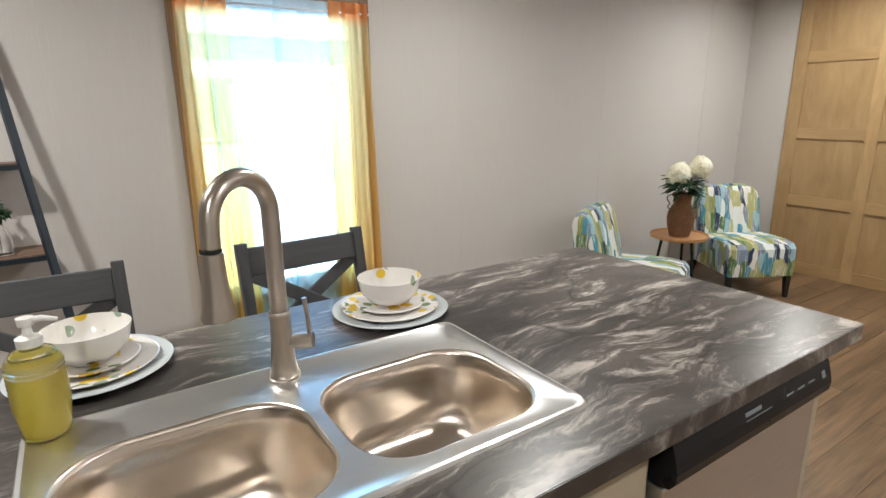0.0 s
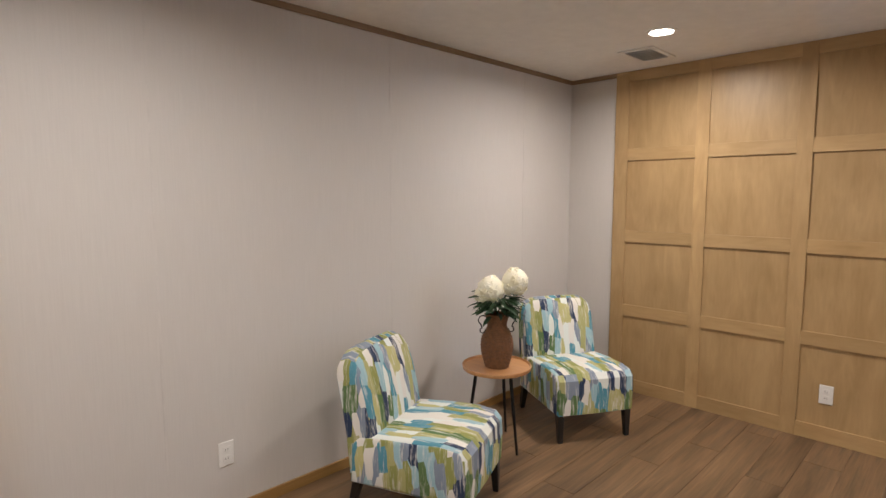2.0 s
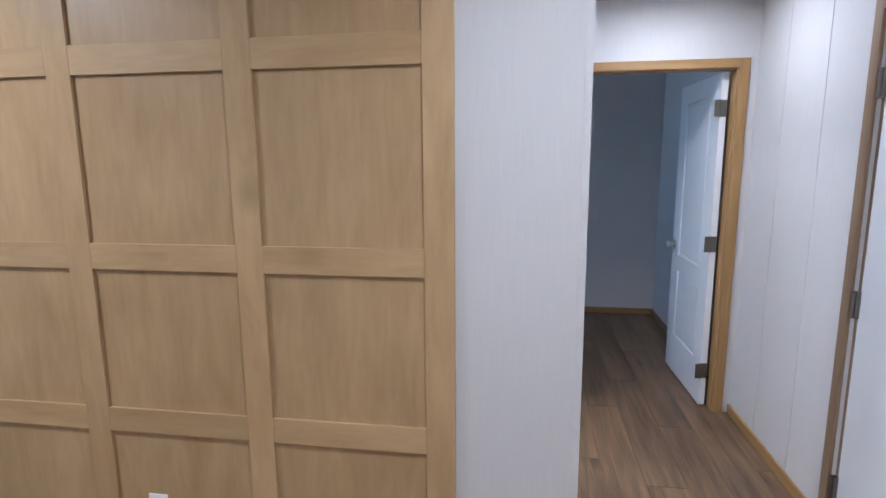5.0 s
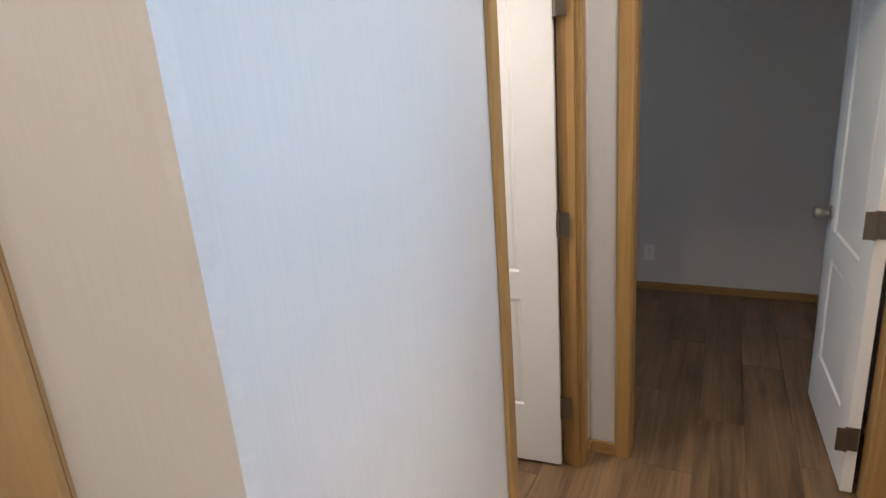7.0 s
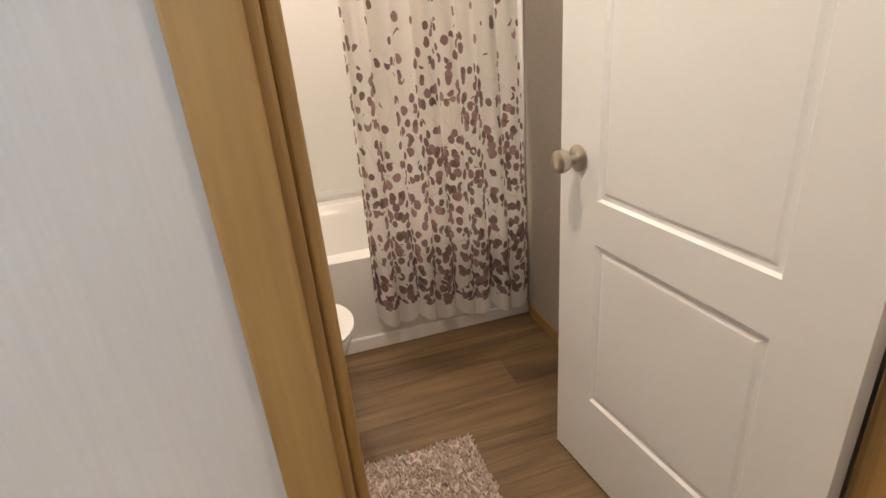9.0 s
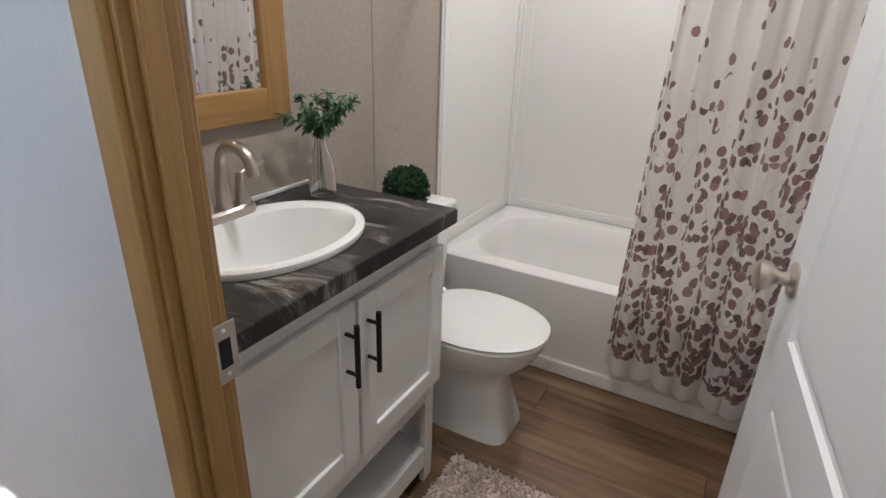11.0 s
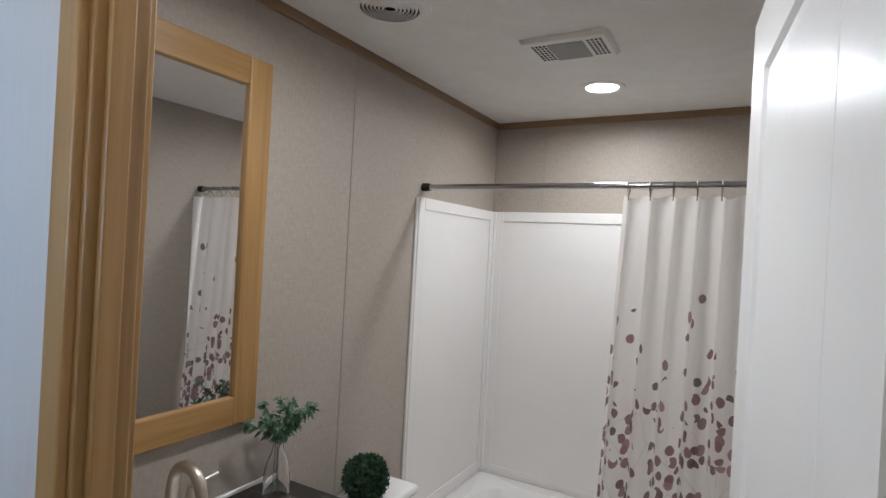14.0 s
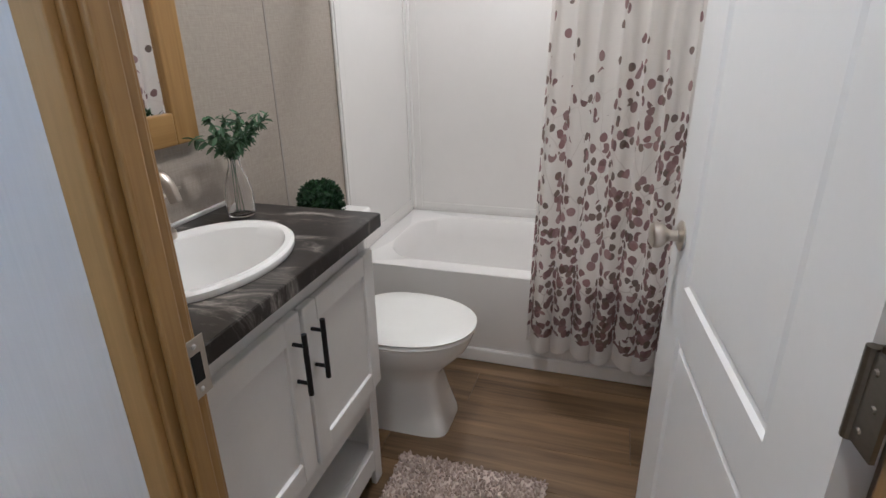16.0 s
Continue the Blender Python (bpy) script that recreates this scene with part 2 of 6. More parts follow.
def shower_fabric(name):
    """Off-white polyester printed with mauve and taupe eucalyptus leaves, dense at the hem."""
    m, nt, b = base_mat(name, (0.75, 0.72, 0.69), 0.7, spec=0.3)
    tc = nt.nodes.new("ShaderNodeTexCoord")
    sep = nd(nt, "ShaderNodeSeparateXYZ", None, Vector=tc.outputs["UV"])
    wob = nd(nt, "ShaderNodeTexNoise", None, Vector=tc.outputs["UV"], Scale=22.0, Detail=1.0).outputs["Color"]
    uv = nd(nt, "ShaderNodeVectorMath", {"operation": "MULTIPLY_ADD"}, i0=wob, i1=(0.014, 0.014, 0.0), i2=tc.outputs["UV"])
    height = sep.outputs["Y"]
    col = None
    layers = [((28.0, 22.0), 0.0, (0.17, 0.088, 0.092)), ((31.0, 25.0), 3.7, (0.135, 0.094, 0.08)), ((24.0, 20.5), 8.1, (0.23, 0.14, 0.142))]
    current = (0.84, 0.81, 0.78)
    for n, (sc, off, tone) in enumerate(layers):
        mp = nd(nt, "ShaderNodeMapping", None, Vector=uv.outputs[0], Scale=(sc[0], sc[1], 1), Location=(off, off * 1.7, 0))
        vor = nd(nt, "ShaderNodeTexVoronoi", {"dims": "2D"}, Vector=mp.outputs[0], Scale=1.0, Randomness=0.9)
        sc2 = nd(nt, "ShaderNodeSeparateColor", None, Color=vor.outputs["Color"])
        leaf = ramp(nt, vor.outputs["Distance"], [(0.34, (1, 1, 1)), (0.38, (0, 0, 0))])
        # share of cells that carry a leaf falls with height
        share = ramp(nt, math1(nt, "DIVIDE", height, 1.75), [(0.0, (0.0,) * 3), (0.045, (0.0,) * 3), (0.06, (0.85,) * 3), (0.20, (0.62,) * 3), (0.45, (0.36,) * 3), (0.60, (0.13,) * 3), (0.80, (0.02,) * 3), (0.86, (0.0,) * 3)])
        clump = ramp(nt, noise_tex(nt, uv.outputs[0], 7.0 + n, 2), [(0.38, (0.25,) * 3), (0.62, (1.5,) * 3)])
        share = math1(nt, "MULTIPLY", share, clump)
        on = math1(nt, "LESS_THAN", sc2.outputs["Red"], share)
        fac = math1(nt, "MULTIPLY", leaf, on)
        shade = mixc(nt, sc2.outputs["Green"], tone, tuple(v * 1.7 for v in tone))
        current = mixc(nt, math1(nt, "MULTIPLY", fac, 0.92), current, shade)
    mp = nd(nt, "ShaderNodeMapping", None, Vector=uv.outputs[0], Scale=(9.0, 5.5, 1))
    edge = nd(nt, "ShaderNodeTexVoronoi", {"dims": "2D", "feature": "DISTANCE_TO_EDGE"}, Vector=mp.outputs[0], Scale=1.0).outputs["Distance"]
    stem = ramp(nt, edge, [(0.0, (1, 1, 1)), (0.018, (0, 0, 0))])
    lowmask = ramp(nt, math1(nt, "DIVIDE", height, 1.75), [(0.05, (0, 0, 0)), (0.07, (0.8,) * 3), (0.5, (0.4,) * 3), (0.65, (0,) * 3)])
    current = mixc(nt, math1(nt, "MULTIPLY", stem, math1(nt, "MULTIPLY", lowmask, 0.5)), current, (0.20, 0.12, 0.11))
    nt.links.new(current, b.inputs["Base Color"])
    trl = nd(nt, "ShaderNodeBsdfTranslucent", None, Color=current)
    both = nd(nt, "ShaderNodeMixShader", None, Fac=0.45)
    out = nt.nodes["Material Output"]
    nt.links.new(b.outputs[0], both.inputs[1])
    nt.links.new(trl.outputs[0], both.inputs[2])
    nt.links.new(both.outputs[0], out.inputs[0])
    weave = noise_tex(nt, coords(nt, "UV", (700, 700, 1)), 1.0, 2)
    bump(nt, b, weave, 0.1, 0.001)
    return m


def brushed(name, color, rough, axis=(400, 8, 8), vary=0.06):
    m, nt, b = base_mat(name, color, rough, 1.0)
    s = noise_tex(nt, coords(nt, "Object", axis), 1.0, 3)
    big = noise_tex(nt, coords(nt, "Object", (6, 6, 6)), 1.0, 3)
    nt.links.new(ramp(nt, s, [(0.3, tuple(c * (1 - vary) for c in color)), (0.7, tuple(min(1, c * (1 + vary)) for c in color))]), b.inputs["Base Color"])
    nt.links.new(ramp(nt, math1(nt, "MULTIPLY", math1(nt, "ADD", s, big), 0.5), [(0.35, (rough * 0.93,) * 3), (0.65, (rough * 1.08,) * 3)]), b.inputs["Roughness"])
    return m


def glass(name, color=(1, 1, 1), rough=0.0):
    m, nt, b = base_mat(name, color, rough)
    b.inputs["Transmission Weight"].default_value = 1.0
    b.inputs["IOR"].default_value = 1.45
    return m


def leafy(name, dark, light):
    m, nt, b = base_mat(name, light, 0.5)
    geo = nt.nodes.new("ShaderNodeNewGeometry")
    n = noise_tex(nt, coords(nt, "Object"), 60.0, 3)
    f = math1(nt, "ADD", math1(nt, "MULTIPLY", geo.outputs["Random Per Island"], 0.7), math1(nt, "MULTIPLY", n, 0.3))
    nt.links.new(ramp(nt, f, [(0.1, dark), (0.9, light)]), b.inputs["Base Color"])
    return m


def lamp_glow(name, color, power):
    m, nt, b = base_mat(name, color, 0.5)
    b.inputs["Emission Color"].default_value = (*color, 1)
    b.inputs["Emission Strength"].default_value = power
    return m


def printed_china(name):
    """White glazed china with lemons and leaves printed in patches."""
    m, nt, b = base_mat(name, (0.8, 0.78, 0.75), 0.16)
    tc = nt.nodes.new("ShaderNodeTexCoord")
    ob = nd(nt, "ShaderNodeMapping", None, Vector=tc.outputs["Object"], Scale=(30, 30, 30))
    vor = nd(nt, "ShaderNodeTexVoronoi", None, Vector=ob.outputs[0], Scale=1.0)
    sep = nd(nt, "ShaderNodeSeparateColor", None, Color=vor.outputs["Color"])
    blot = ramp(nt, vor.outputs["Distance"], [(0.40, (1, 1, 1)), (0.44, (0, 0, 0))])
    patch = noise_tex(nt, tc.outputs["Object"], 11.0, 1)
    yes = math1(nt, "LESS_THAN", sep.outputs["Blue"], ramp(nt, patch, [(0.46, (0.02,) * 3), (0.54, (0.85,) * 3)]))
    tone = ramp(nt, sep.outputs["Red"], [(0.0, (0.75, 0.52, 0.04)), (0.45, (0.16, 0.22, 0.09)), (0.75, (0.30, 0.36, 0.28))], "CONSTANT")
    nt.links.new(mixc(nt, math1(nt, "MULTIPLY", blot, yes), (0.80, 0.77, 0.74), tone), b.inputs["Base Color"])
    return m


WALL = linen_wall("grey_wallboard", (0.60, 0.57, 0.54), 0.035)
BATHWALL = linen_wall("taupe_wallboard", (0.372, 0.328, 0.278), 0.17, 0.55, 0.5, (150, 40))
OAK = wood("pale_oak_laminate", (0.385, 0.250, 0.110), (0.535, 0.366, 0.176), 0.42, (12, 2.4), 0.5)
CASING = wood("honey_oak_trim", (0.265, 0.147, 0.043), (0.43, 0.257, 0.092), 0.40, (36, 1.5))
TRIM = wood("brown_trim", (0.20, 0.125, 0.065), (0.32, 0.21, 0.12), 0.5, (40, 1.5))
PLANK = wood("brown_vinyl_plank", (0.064, 0.037, 0.018), (0.285, 0.178, 0.092), 0.42, (24, 1.4), 0.6)
CEIL = plain("white_textured_ceiling", (0.80, 0.78, 0.75), 0.9, 0, 0.05, 14, 0.5)
DOORW = plain("white_moulded_door", (0.78, 0.77, 0.75), 0.38, 0, 0.02, 6, 0.04)
WHITE = plain("white_plastic", (0.78, 0.77, 0.74), 0.35, 0, 0.02, 10, 0.0)
CABW = plain("white_cabinet_paint", (0.72, 0.71, 0.69), 0.35, 0, 0.03, 8, 0.03)
PORC = plain("white_porcelain", (0.80, 0.79, 0.77), 0.10, 0, 0.015, 4, 0.0)
ACRYL = plain("white_acrylic", (0.78, 0.76, 0.74), 0.16, 0, 0.02, 3, 0.0)
MARBLE = marble_laminate("dark_marble_laminate")
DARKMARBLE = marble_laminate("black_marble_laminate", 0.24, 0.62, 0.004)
FABRIC = chair_fabric("patchwork_upholstery")
BLACKLEG = plain("black_wood_leg", (0.012, 0.011, 0.010), 0.35)
BLACKMETAL = plain("black_metal", (0.02, 0.02, 0.021), 0.4, 0.6)
GREYWOOD = wood("grey_painted_wood", (0.055, 0.056, 0.060), (0.10, 0.10, 0.105), 0.5, (30, 2))
STEEL = brushed("brushed_steel", (0.76, 0.76, 0.755), 0.31, (6, 500, 6), 0.03)
BOWLSTEEL, bowl_nt, bowl_b = base_mat("spun_steel", (0.66, 0.59, 0.51), 0.24, 1.0)
bowl_b.inputs["Anisotropic"].default_value = 0.85
bowl_tan = bowl_nt.nodes.new("ShaderNodeTangent")
bowl_tan.direction_type, bowl_tan.axis = "RADIAL", "Z"
bowl_nt.links.new(bowl_tan.outputs[0], bowl_b.inputs["Tangent"])
STEELDW = brushed("dishwasher_steel", (0.76, 0.76, 0.77), 0.32, (8, 8, 300))
NICKEL = base_mat("brushed_nickel", (0.55, 0.50, 0.44), 0.29, 1.0)[0]
HINGE = brushed("hinge_nickel", (0.22, 0.20, 0.17), 0.35, (90, 90, 200))
CHROME = brushed("dark_chrome", (0.45, 0.45, 0.46), 0.16, (6, 200, 200))
BLACKGLOSS = plain("black_gloss_plastic", (0.008, 0.009, 0.011), 0.3, spec=0.3)
BEIGECAB = plain("beige_cabinet", (0.42, 0.36, 0.26), 0.45)
GLASS = glass("window_glass")
CLEAR = glass("clear_glass")
MIRROR = base_mat("mirror_glass", (0.88, 0.88, 0.88), 0.01, 1.0)[0]
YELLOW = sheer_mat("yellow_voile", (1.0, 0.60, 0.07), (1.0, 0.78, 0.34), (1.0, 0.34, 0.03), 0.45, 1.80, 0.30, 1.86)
# White cloth; the cyan of the window's daylight is put into its colour.
VOILE = sheer_mat("daylight_cyan_voile", (0.70, 0.93, 1.0), (0.74, 0.94, 1.0), (0.80, 0.90, 0.95), 0.5, 1.7, 0.62, 1.88)
SHOWER = shower_fabric("leaf_print_fabric")
CHINA = printed_china("lemon_print_china")
CHARGER = plain("grey_white_charger", (0.55, 0.58, 0.60), 0.3, 0, 0.03)
WICKER = plain("brown_wicker", (0.20, 0.092, 0.038), 0.6, 0, 0.5, 60, 0.6)
TABLEW = wood("warm_table_wood", (0.42, 0.20, 0.075), (0.60, 0.33, 0.14), 0.4, (28, 2))
PETAL = leafy("cream_petal", (0.88, 0.83, 0.58), (0.96, 0.94, 0.80))
LEAF = leafy("dark_green_leaf", (0.010, 0.035, 0.014), (0.035, 0.085, 0.035))
BOX = leafy("boxwood_leaf", (0.004, 0.018, 0.006), (0.030, 0.085, 0.030))
EUCA = leafy("soft_green_leaf", (0.025, 0.07, 0.03), (0.085, 0.17, 0.085))
SOAP, soap_nt, soap_b = base_mat("yellow_soap", (0.95, 0.80, 0.10), 0.2)
soap_b.inputs["Transmission Weight"].default_value = 0.65
RUG = leafy("oatmeal_shag", (0.40, 0.31, 0.26), (0.62, 0.52, 0.46))
MAT = plain("charcoal_mat", (0.018, 0.018, 0.020), 0.95, 0, 0.3, 60, 0.6)
GRILLE = plain("grey_grille", (0.30, 0.30, 0.29), 0.7)
GLOW = lamp_glow("lamp_lens", (1.0, 0.93, 0.82), 4.0)
DARK = plain("dark_gap", (0.01, 0.01, 0.01), 0.8)
SHELFW = wood("rustic_shelf_wood", (0.10, 0.055, 0.03), (0.22, 0.13, 0.08), 0.5, (24, 2))
STEELBLUE = plain("dark_blue_steel", (0.030, 0.040, 0.052), 0.4, 0.4)

# ---- mesh helpers ----


def box(bm, x0, x1, y0, y1, z0, z1):
    r = bmesh.ops.create_cube(bm, size=1.0, matrix=Matrix.Translation(((x0 + x1) / 2, (y0 + y1) / 2, (z0 + z1) / 2)) @ Matrix.Diagonal((abs(x1 - x0), abs(y1 - y0), abs(z1 - z0), 1)))
    return r["verts"]


def boxm(bm, m, sx, sy, sz):
    return bmesh.ops.create_cube(bm, size=1.0, matrix=m @ Matrix.Diagonal((sx, sy, sz, 1)))["verts"]


def soften(bm, w=0.003, seg=2):
    bmesh.ops.bevel(bm, geom=list(bm.edges), offset=w, segments=seg, affect="EDGES", profile=0.5, clamp_overlap=True)
    return bm


def lathe(bm, profile, seg=32, m=None):
    """Turns (radius, height) pairs round z."""
    m = m or Matrix()
    rings = []
    for r, z in profile:
        if r < 1e-5:
            rings.append([bm.verts.new(m @ Vector((0, 0, z)))])
        else:
            rings.append([bm.verts.new(m @ Vector((r * math.cos(2 * math.pi * k / seg), r * math.sin(2 * math.pi * k / seg), z))) for k in range(seg)])
    for a, b in zip(rings, rings[1:]):
        for k in range(seg):
            q = (k + 1) % seg
            if len(a) == 1 and len(b) == 1:
                continue
            if len(a) == 1:
                bm.faces.new((a[0], b[q], b[k])[::-1])
            elif len(b) == 1:
                bm.faces.new((a[k], a[q], b[0]))
            else:
                bm.faces.new((a[k], a[q], b[q], b[k]))
    return bm


def tube(bm, pts, r, seg=12, caps=True):
    """A round bar along points; r is a number or one number a point."""
    pts = [Vector(p) for p in pts]
    rs = r if isinstance(r, (list, tuple)) else [r] * len(pts)
    rings, up = [], None
    for i, p in enumerate(pts):
        d = (pts[min(i + 1, len(pts) - 1)] - pts[max(i - 1, 0)]).normalized()
        if up is None:
            up = d.orthogonal().normalized()
        up = (up - d * up.dot(d)).normalized()
        side = d.cross(up)
        rings.append([bm.verts.new(p + rs[i] * (up * math.cos(2 * math.pi * k / seg) + side * math.sin(2 * math.pi * k / seg))) for k in range(seg)])
    for a, b in zip(rings, rings[1:]):
        for k in range(seg):
            bm.faces.new((a[k], b[k], b[(k + 1) % seg], a[(k + 1) % seg])[::-1])
    if caps:
        bm.faces.new(rings[0])
        bm.faces.new(rings[-1][::-1])
    return bm


def arc(c, r, a0, a1, n, ax, ay):
    """Points of an arc round c in the plane of the unit ways ax, ay."""
    c, ax, ay = Vector(c), Vector(ax), Vector(ay)
    return [c + r * (ax * math.cos(radians(a0 + (a1 - a0) * k / n)) + ay * math.sin(radians(a0 + (a1 - a0) * k / n))) for k in range(n + 1)]


def bridge(bm, a, b):
    for k in range(len(a)):
        q = (k + 1) % len(a)
        bm.faces.new((a[k], a[q], b[q], b[k]))


def uv_box(bm, long_axis=None):
    """Box-mapped UVs in metres, V along long_axis where the face holds it, else along z or y."""
    lay = bm.loops.layers.uv.verify()
    for f in bm.faces:
        n = [abs(v) for v in f.normal]
        drop = n.index(max(n))
        axes = [a for a in (0, 1, 2) if a != drop]
        u, v = axes
        if long_axis is not None and long_axis in axes:
            v = long_axis
            u = axes[0] if axes[1] == v else axes[1]
        for lp in f.loops:
            lp[lay].uv = (lp.vert.co[u], lp.vert.co[v])


def mesh(name, bm, material, smooth=False, long_axis=2, uv=True):
    bm.normal_update()
    if uv:
        uv_box(bm, long_axis)
    me = bpy.data.meshes.new(name)
    bm.to_mesh(me)
    bm.free()
    for m in material if isinstance(material, (list, tuple)) else [material]:
        me.materials.append(m)
    if smooth:
        me.polygons.foreach_set("use_smooth", [True] * len(me.polygons))
        me.set_sharp_from_angle(angle=radians(38))
    return me


def part(name, bm, material, parent, label="", smooth=False, long_axis=2, uv=True):
    ob = new(name, mesh(name, bm, material, smooth, long_axis, uv))
    ob.parent = parent
    return tagged(ob, label)


def thing(name, label, category, m=None, group="", kind=""):
    """An empty base that carries the parts of one thing."""
    ob = new(name)
    ob.empty_display_size = 0.05
    if m is not None:
        ob.matrix_world = m
    return tagged(ob, label, category, group, kind)


def solo(name, bm, material, label, category, smooth=False, long_axis=2, group="", kind="", uv=True, m=None):
    ob = new(name, mesh(name, bm, material, smooth, long_axis, uv))
    if m is not None:
        ob.matrix_world = m
    return tagged(ob, label, category, group, kind)


def slab(x0, x1, y0, y1, z0, z1, bev=0.0):
    bm = bmesh.new()
    box(bm, x0, x1, y0, y1, z0, z1)
    if bev:
        soften(bm, bev)
    return bm


def structure(name, boxes, material, label="", long_axis=2, bev=0.0):
    bm = bmesh.new()
    for b in boxes:
        box(bm, *b)
    if bev:
        soften(bm, bev)
    return solo(name, bm, material, label or name.replace("_", " "), name.split("_")[0], long_axis=long_axis, kind="structure")


# ---- plan ----
NORTH, SOUTH, WEST = 3.5, -0.76, -2.6
ACC = 6.012           # face of the board behind the accent panels
HALLN, BATHS = 0.275, 0.332
HALLE = 7.687         # hall end wall, also the bath's east wall
BW, BN, BZ = 6.27, 2.58, 2.235
CZ = 2.403
HZ = 2.36             # hall ceiling
BEDE = 9.735
BE = 7.705             # bath east wall

floor = structure("floor", [(WEST - 0.1, BEDE + 0.1, SOUTH - 0.1, NORTH + 0.1, -0.12, -0.006)], DARK, "plywood floor under the vinyl planks")
structure("ceiling", [(WEST - 0.1, BEDE + 0.1, SOUTH - 0.1, NORTH + 0.1, CZ, CZ + 0.1)], CEIL, "white textured ceiling")
structure("ceiling_bath", [(BW + 0.001, BE - 0.001, BATHS + 0.001, BN - 0.001, BZ, BZ + 0.06)], CEIL, "white textured bathroom ceiling")
structure("ceiling_hall", [(ACC + 0.001, HALLE, SOUTH + 0.001, HALLN - 0.001, HZ, CZ - 0.001)], CEIL, "white textured hall ceiling")
# window wall with its opening
wx0, wx1, wz0, wz1 = 1.362, 2.212, 0.51, 1.925
structure("wall_north", [(WEST, wx0, NORTH, NORTH + 0.12, 0, CZ), (wx1, 8.2, NORTH, NORTH + 0.12, 0, CZ), (9.2, BEDE, NORTH, NORTH + 0.12, 0, CZ), (8.2, 9.2, NORTH, NORTH + 0.12, 0, 0.8), (8.2, 9.2, NORTH, NORTH + 0.12, 1.95, CZ), (wx0, wx1, NORTH, NORTH + 0.12, 0, wz0), (wx0, wx1, NORTH, NORTH + 0.12, wz1, CZ)], WALL, "light grey vinyl wallboard outer wall")
structure("wall_west", [(WEST - 0.1, WEST, SOUTH, NORTH, 0, CZ)], WALL, "light grey wallboard kitchen wall")
dx0, dx1, dz1 = 5.72, 6.62, 1.985
gx0, gx1, gz0, gz1 = 5.86, 6.48, 1.45, 1.90
structure("wall_south", [(WEST, dx0, SOUTH - 0.12, SOUTH, 0, CZ), (dx1, BEDE, SOUTH - 0.12, SOUTH, 0, CZ), (dx0, dx1, SOUTH - 0.12, SOUTH, dz1, CZ)], WALL, "light grey wallboard entry wall")
structure("wall_accent", [(ACC, ACC + 0.1, HALLN, NORTH, 0, CZ)], WALL, "light grey wallboard behind the oak panels")
structure("wall_bath_west", [(ACC + 0.101, BW, BATHS + 0.0005, BN + 0.1, 0, CZ)], BATHWALL, "taupe linen-print wallboard bathroom wall")
structure("wall_bath_north", [(BW, BE, BN, BN + 0.1, 0, CZ)], BATHWALL, "taupe linen-print wallboard over the tub")
structure("wall_bath_east", [(BE, BE + 0.04, BATHS, NORTH, 0, CZ)], BATHWALL, "taupe linen-print wallboard beside the door")
# hall wall with the bath door opening
bx0, bx1, bz1 = 6.798, 7.574, 2.02
structure("wall_hall_north", [(ACC + 0.1, bx0, HALLN, BATHS - 0.001, 0, CZ), (bx1, HALLE, HALLN, BATHS - 0.001, 0, CZ), (bx0, bx1, HALLN, BATHS - 0.001, bz1, CZ)], WALL, "light grey wallboard hall wall")
structure("wall_bath_south", [(BW, bx0, BATHS, BATHS + 0.004, 0, BZ), (bx1, BE, BATHS, BATHS + 0.004, 0, BZ), (bx0, bx1, BATHS, BATHS + 0.004, bz1, BZ)], BATHWALL, "taupe wallboard on the bath side")
hy0, hy1, hz1 = -0.67, 0.123, 1.965
structure("wall_hall_end", [(HALLE + 0.08, BE + 0.08, BATHS - 0.1, BATHS - 0.001, 0, CZ), (HALLE, HALLE + 0.08, hy1, BATHS - 0.001, 0, CZ), (HALLE, HALLE + 0.08, SOUTH, hy0, 0, CZ), (HALLE, HALLE + 0.08, hy0, hy1, hz1, CZ)], WALL, "light grey wallboard hall end wall")
structure("wall_bedroom_west", [(BE + 0.04, BE + 0.08, BATHS, NORTH, 0, CZ)], WALL, "grey wallboard bedroom wall")
structure("wall_bedroom_east", [(BEDE, BEDE + 0.1, SOUTH, NORTH, 0, CZ)], WALL, "grey wallboard bedroom end wall")


def strip_run(name, runs, material, label):
    """Trim strips along walls, each a box."""
    bm = bmesh.new()
    for r in runs:
        box(bm, *r)
    soften(bm, 0.002, 1)
    bm.normal_update()
    lay = bm.loops.layers.uv.verify()
    for f in bm.faces:
        for lp in f.loops:
            lp[lay].uv = (lp.vert.co.z, lp.vert.co.x + lp.vert.co.y)
    return solo(name, bm, material, label, "trim", kind="structure", uv=False)


strip_run("trim_ceiling", [
    (WEST, ACC, NORTH - 0.012, NORTH, CZ - 0.032, CZ), (ACC - 0.012, ACC, HALLN, 0.644, CZ - 0.032, CZ), (ACC - 0.012, ACC, 3.106, NORTH - 0.012, CZ - 0.032, CZ),
    (ACC + 0.001, HALLE, HALLN - 0.012, HALLN, HZ - 0.032, HZ), (HALLE - 0.012, HALLE, SOUTH, HALLN - 0.012, HZ - 0.032, HZ), (ACC + 0.001, HALLE - 0.012, SOUTH, SOUTH + 0.012, HZ - 0.032, HZ), (WEST, ACC, SOUTH, SOUTH + 0.012, CZ - 0.032, CZ)], TRIM, "brown wood-print ceiling trim")
strip_run("trim_bath_ceiling", [(BW, BW + 0.012, BATHS + 0.004, BN, BZ - 0.032, BZ), (BW + 0.012, BE, BN - 0.012, BN, BZ - 0.032, BZ)], TRIM, "brown wood-print bathroom ceiling trim")
